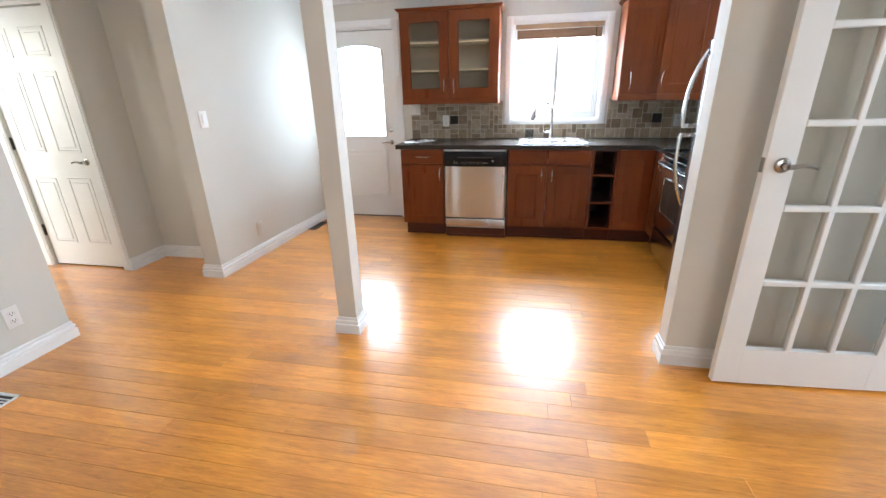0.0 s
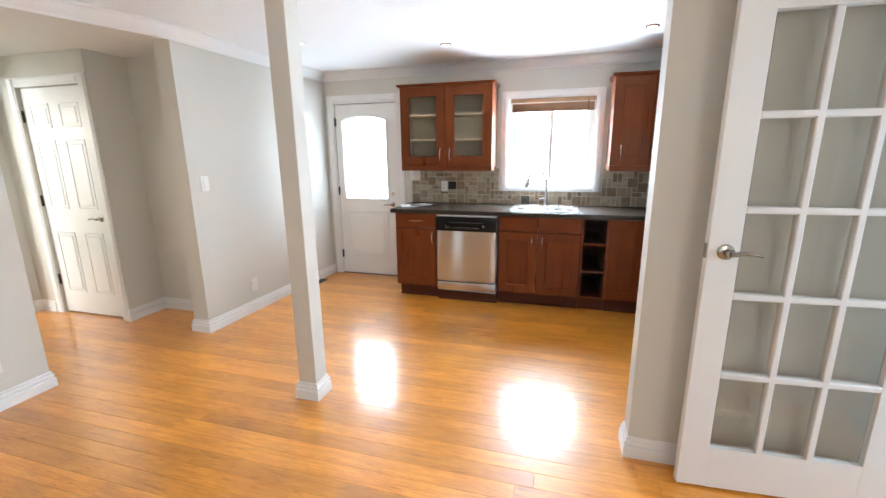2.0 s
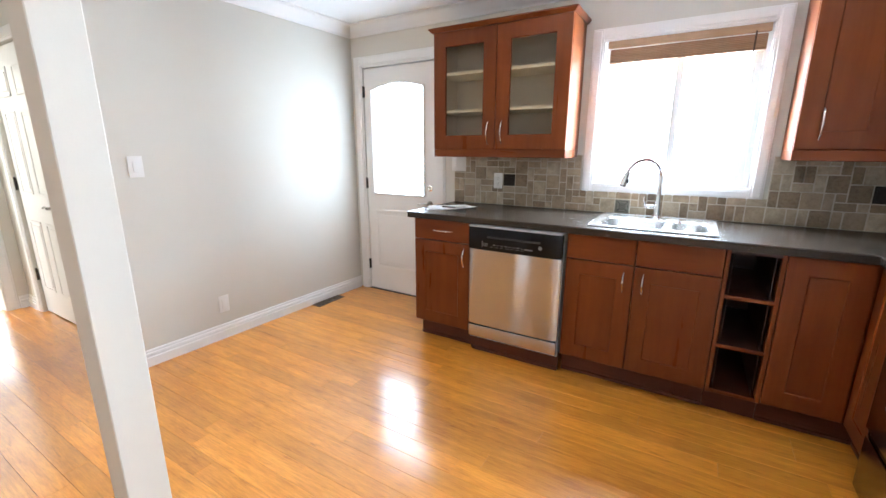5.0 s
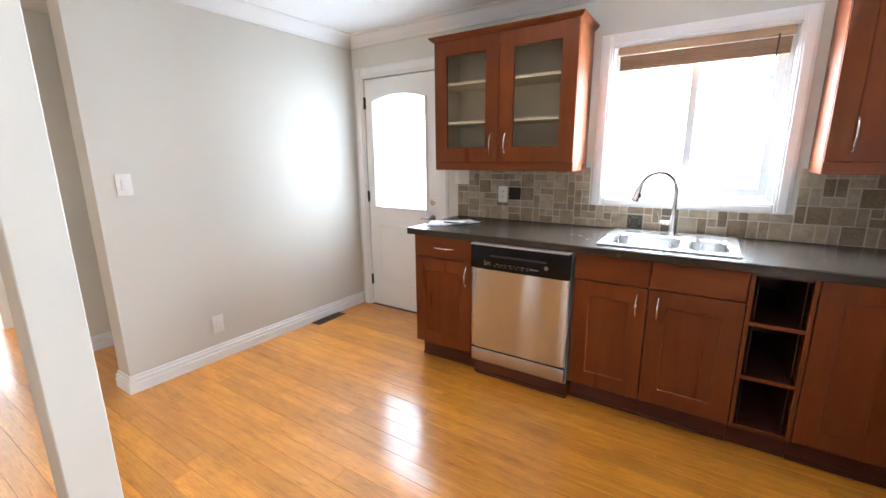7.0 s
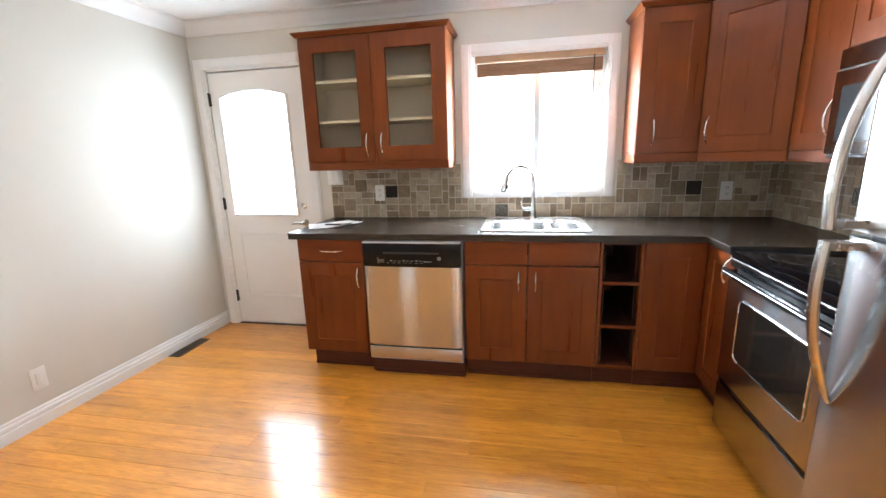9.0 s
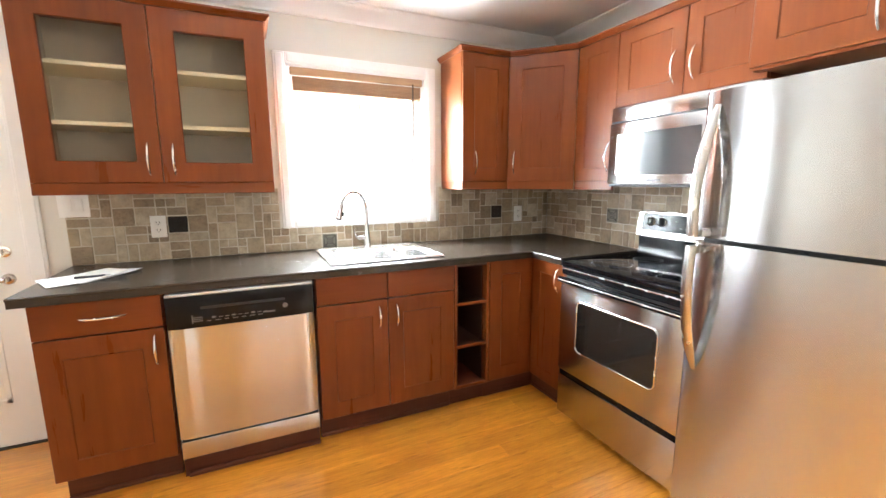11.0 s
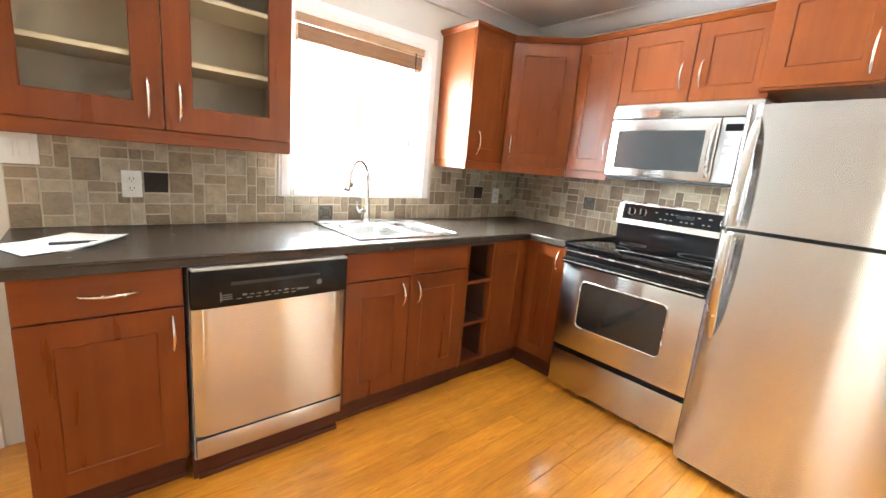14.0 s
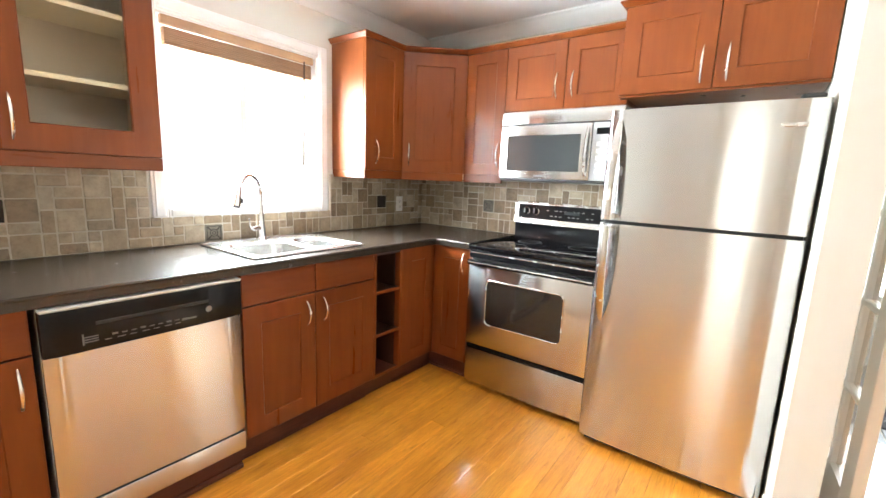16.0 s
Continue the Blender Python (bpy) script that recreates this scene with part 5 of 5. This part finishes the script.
# ---- floor vents ----


def floor_vent(place, w, l, mat, label):
    ob = thing("floor_vent", place, label, "floor vent", "floor vents")
    bm = bmesh.new()
    for q in ((-w / 2, w / 2, -l / 2, -l / 2 + 0.018), (-w / 2, w / 2, l / 2 - 0.018, l / 2), (-w / 2, -w / 2 + 0.016, -l / 2, l / 2), (w / 2 - 0.016, w / 2, -l / 2, l / 2)):
        box(bm, *q, 0, 0.005, 0.0015)
    part("frame", bm, mat, ob)
    part("backing", cube(-w / 2 + 0.01, w / 2 - 0.01, -l / 2 + 0.01, l / 2 - 0.01, 0, 0.0012), BLACKMATT, ob)
    n = int((l - 0.04) / 0.018)
    me = finish("slat", cube(-w / 2 + 0.014, w / 2 - 0.014, 0, 0.007, 0.001, 0.004), mat)
    for i in range(n):
        s = new("slat", me)
        s.parent, s.location = ob, (0, -l / 2 + 0.022 + i * 0.018, 0)


floor_vent(pose(-2.120, 4.055, 0.0005), 0.095, 0.305, VENTBROWN, "brown metal floor vent beside the baseboard")
floor_vent(pose(-2.335, 1.000, 0.0005), 0.14, 0.30, PLASTIC, "white metal floor vent beside the baseboard")

# ---- ceiling lamps ----
for i, (x, y) in enumerate(((-0.462, 3.73), (1.148, 3.69), (-1.62, 3.30), (-3.42, 2.06))):
    dl = thing("recessed_downlight", pose(x, y, H if i < 3 else HH), "small round recessed ceiling downlight with metal ring", "ceiling light", "downlights")
    bm = bmesh.new()
    prof = [(0.034, -0.004), (0.040, -0.009), (0.050, -0.006), (0.053, 0.0)]
    rings = [[bm.verts.new((r * math.cos(2 * math.pi * k / 24), r * math.sin(2 * math.pi * k / 24), z)) for k in range(24)] for r, z in prof]
    for a, b in zip(rings, rings[1:]):
        for k in range(24):
            bm.faces.new((a[k], a[(k + 1) % 24], b[(k + 1) % 24], b[k]))
    part("ring", bm, NICKEL, dl, "satin metal ring")
    part("lens", disc_stack(bmesh.new(), (0, 0, -0.003), (0, 0, -1), [(0.035, -0.002), (0.034, 0.004), (0.022, 0.008), (0.008, 0.010)]), LENS, dl, "lit lamp lens")
# ---- rod brackets, door mat ----
bm = bmesh.new()
for y in (1.4, 3.65):
    box(bm, -7.80, -7.69, y - 0.01, y + 0.01, 2.10, 2.125, 0.003)
part("bracket", bm, BRONZE, rod)
dm = thing("door_mat", pose(2.72, 1.80, 0.001), "charcoal patterned door mat on the slate floor", "door mat")
part("cloth", cube(-0.30, 0.30, -0.42, 0.30, 0, 0.009, 0.004), MATCLOTH, dm)
bm = bmesh.new()
for i in range(9):
    tube(bm, [(-0.27 + 0.54 * k / 14, -0.38 + i * 0.078 + 0.022 * math.sin(k * 1.3 + i), 0.0085) for k in range(15)], 0.004, 5)
part("woven_pattern", bm, MATLINE, dm)

# ---- outdoors beyond the panes ----
structure("ground", cube(-60, 60, -60, 60, -0.50, -0.35), GRASS, "green lawn outside", "lawn")
fence = thing("garden_fence", pose(0, 12.0, -0.35), "weathered wooden board fence at the end of the garden", "fence")
bmesh_board = finish("board", cube(-0.068, 0.068, 0, 0.02, 0, 1.6, 0.004), FENCEWOOD)
for i in range(80):
    b = new("board", bmesh_board)
    b.parent, b.location = fence, (-6 + i * 0.15, 0, 0)
for z in (0.35, 1.25):
    part("rail", cube(-6.1, 6.1, 0.02, 0.06, z, z + 0.09), FENCEWOOD, fence)
tree = thing("garden_tree", pose(3.2, 10.0, -0.35), "leafy green garden tree beyond the fence side", "tree")
rng = random.Random(4)
bm = tube(bmesh.new(), [(0, 0, 0), (0.05, 0, 1.0), (0.02, 0.05, 2.0), (0.1, 0, 3.4)], [0.16, 0.13, 0.10, 0.04], 10)
for i in range(7):
    a = i * 0.9
    tube(bm, [(0.03, 0.02, 1.4 + i * 0.22), (0.6 * math.cos(a), 0.6 * math.sin(a), 2.0 + i * 0.25), (1.1 * math.cos(a), 1.1 * math.sin(a), 2.3 + i * 0.27)], [0.06, 0.035, 0.012], 7)
part("trunk", bm, BARK, tree)
verts, faces = [], []
for i in range(1500):
    c = Vector((rng.gauss(0, 0.65), rng.gauss(0, 0.65), rng.gauss(3.0, 0.6)))
    u = Vector((rng.uniform(-1, 1), rng.uniform(-1, 1), rng.uniform(-1, 1))).normalized() * 0.09
    v = u.orthogonal().normalized() * 0.05
    k = len(verts)
    verts += [c - u, c + v, c + u, c - v]
    faces.append((k, k + 1, k + 2, k + 3))
me = bpy.data.meshes.new("crown")
me.from_pydata(verts, [], faces)
me.materials.append(LEAF)
cr = new("crown", me)
cr.parent = tree

# ---- backsplash stones ----
U = 0.0475
rng = random.Random(11)


def ashlar(nu, nv, blocked):
    """Stones of one to three units in a random bond, as (column, row, width, height)."""
    used = [[blocked(i, j) for j in range(nv)] for i in range(nu)]
    out = []
    for j in range(nv):
        for i in range(nu):
            if used[i][j]:
                continue
            sizes = [(2, 2), (2, 1), (1, 2), (1, 1), (2, 1), (2, 2), (2, 2), (1, 2)]
            rng.shuffle(sizes)
            for w, h in sizes + [(1, 1)]:
                if i + w <= nu and j + h <= nv and not any(used[i + a][j + b] for a in range(w) for b in range(h)):
                    break
            for a in range(w):
                for b in range(h):
                    used[i + a][j + b] = True
            out.append((i, j, w, h))
    return out


stones = {}


def stone_mesh(w, h, mat):
    """A tumbled stone with softened corners, face towards -y."""
    key = (w, h, mat.name, rng.randrange(3))
    if key not in stones:
        W, Hh, j = w * U - 0.0062, h * U - 0.0062, lambda: rng.uniform(-0.0014, 0.0014)
        bm = bmesh.new()
        rings = []
        for ins, y in ((0.0, 0.004), (0.0, -0.005), (0.0014, -0.0063)):
            pts = []
            for cx, cz in ((0, 0), (W, 0), (W, Hh), (0, Hh)):
                sx, sz = (1 if cx == 0 else -1), (1 if cz == 0 else -1)
                c = 0.0028 + ins
                pair = [(cx + sx * c, cz + sz * ins), (cx + sx * ins, cz + sz * c)]
                if (cx == 0) == (cz == 0):
                    pair = pair[::-1]
                pts += [(px + j(), y, pz + j()) for px, pz in pair]
            rings.append([bm.verts.new(p) for p in pts])
        for a, b in zip(rings, rings[1:]):
            for k in range(8):
                bm.faces.new((a[k], a[(k + 1) % 8], b[(k + 1) % 8], b[k]))
        bm.faces.new(rings[-1])
        stones[key] = finish("stone", bm, mat, False)
    return stones[key]


def backsplash(name, place, nu, nv, blocked, accents, label):
    ob = thing(name, place, label, "backsplash", kind="structure")
    bm = bmesh.new()
    for j in range(nv):
        i = 0
        while i < nu:
            if blocked(i, j):
                i += 1
                continue
            k = i
            while k < nu and not blocked(k, j):
                k += 1
            box(bm, i * U, k * U, -0.0072, 0.006, j * U, (j + 1) * U)
            i = k
    part("grout", bm, GROUT, ob, "tan grout bed")
    for x, z, tile in accents:
        a = new("accent_tile", stone_mesh(2, 2, tile))
        a.parent, a.location = ob, (x * U + 0.0031, -0.0045, z * U + 0.0031)
        c = U - 0.0031
        rb = bmesh.new()
        for rad, n in ((0.80, 4), (0.42, 16), (0.18, 12)):
            loop = [2 * math.pi * (k + 0.5) / n for k in range(n + 1)]
            grow = 1.38 if n == 4 else 1.0
            tube(rb, [(c + c * rad * grow * math.cos(q), -0.0064, c + c * rad * grow * math.sin(q)) for q in loop], 0.0022, 6)
        for q in (0.25, 0.75, 1.25, 1.75):
            dx, dz = math.cos(q * math.pi), math.sin(q * math.pi)
            tube(rb, [(c + c * u * dx, -0.0064, c + c * u * dz) for u in (0.44, 0.72, 0.98)], 0.0030, 6)
        part("relief", rb, ACCENT, a)
    taken = {(x + a, z + b) for x, z, _ in accents for a in (0, 1) for b in (0, 1)}
    for i, j, w, h in ashlar(nu, nv, lambda a, b: blocked(a, b) or (a, b) in taken):
        s = new("stone", stone_mesh(w, h, STONE))
        s.parent, s.location = ob, (i * U + 0.0031, -0.0042 + rng.uniform(-0.0008, 0.0008), j * U + 0.0031)


BX0, BZ0 = -1.092, 0.921
w_lo, w_hi = (WX0 - 0.066 - BX0) / U, (WX1 + 0.066 - BX0) / U


def under_window(i, j):
    return i + 1 > w_lo + 0.3 and i < w_hi - 0.3 and j >= 3


backsplash("backsplash_back", pose(BX0, YB - 0.006, BZ0), 63, 8, under_window, [(9, 3, ACCENT), (26, 0, PALE_ACCENT), (52, 3, ACCENT)], "tumbled beige stone backsplash with dark accent tiles")
backsplash("backsplash_side", pose(XR - 0.006, YB - 0.008, BZ0, 0, 0, -90), 36, 8, lambda i, j: False, [(13, 3, PALE_ACCENT), (25, 3, PALE_ACCENT)], "tumbled beige stone backsplash behind the stove")

# ---- slate floor of the entry ----
sl = structure("entry_floor", cube(2.215, 3.60, 0.0, 2.64, -0.03, -0.006), GROUT, "grey slate tiled entry floor", "floor")
tile_mesh = finish("tile", cube(0.003, 0.302, 0.003, 0.302, -0.008, 0.0, 0.002), SLATE)
for i in range(5):
    for j in range(9):
        y = j * 0.305 - (0.1525 if i % 2 else 0)
        if y >= 0 and y + 0.305 <= 2.68 and 2.215 + (i + 1) * 0.305 <= 3.75:
            tt = new("tile", tile_mesh)
            tt.parent, tt.location = sl, (2.215 + i * 0.305, y, 0)

# ---- bamboo floor ----
floor = structure("floor", prism(bmesh.new(), [(2.215, SOUTH), (2.215, YB + 0.1), (-2.35, YB + 0.1), (-2.35, 3.1), (-4.335, 3.1), (-4.335, 1.6), (LIVX - 0.1, 1.6), (LIVX - 0.1, SOUTH)], -0.05, -0.0125), SUBFLOOR, "glossy amber bamboo plank floor", "floor")
PW = 0.0945
plank_meshes = {}


def plank_mesh(length):
    key = round(length, 3)
    if key not in plank_meshes:
        bm = bmesh.new()
        e = 0.0008
        ring = [[bm.verts.new(p) for p in ((a, a, z), (length - a, a, z), (length - a, PW - a, z), (a, PW - a, z))] for a, z in ((0.0003, -0.012), (0.0003, -e), (0.0003 + e, 0.0))]
        for a, b in zip(ring, ring[1:]):
            for k in range(4):
                bm.faces.new((a[k], a[(k + 1) % 4], b[(k + 1) % 4], b[k]))
        bm.faces.new(ring[-1])
        plank_meshes[key] = finish("plank", bm, BAMBOO, False)
    return plank_meshes[key]


rest = bmesh.new()
n_rows = int((YB + 0.08 - SOUTH) / PW)
for r in range(n_rows):
    y = SOUTH + r * PW
    if 1.60 < y < 3.0:
        lo = -4.33 if y < 2.62 else -3.18
    else:
        lo = LIVX if y < 1.7 else -2.30
    hi = 2.215 if 0.98 < y < 1.95 else (1.95 if y > 2.0 else 2.03)
    x = lo - rng.uniform(0.1, 1.3)
    while x < hi:
        a, b = max(x, lo), min(x + 1.85, hi)
        x += 1.85
        if b - a < 0.03:
            continue
        if y > 0.42:
            p = new("plank", plank_mesh(b - a))
            p.parent, p.location = floor, (a, y, 0)
        else:
            box(rest, a + 0.0005, b - 0.0005, y + 0.0005, y + PW - 0.0005, -0.012, 0.0)
tagged(part("planks", rest, BAMBOO_J, floor), kind="stuff")
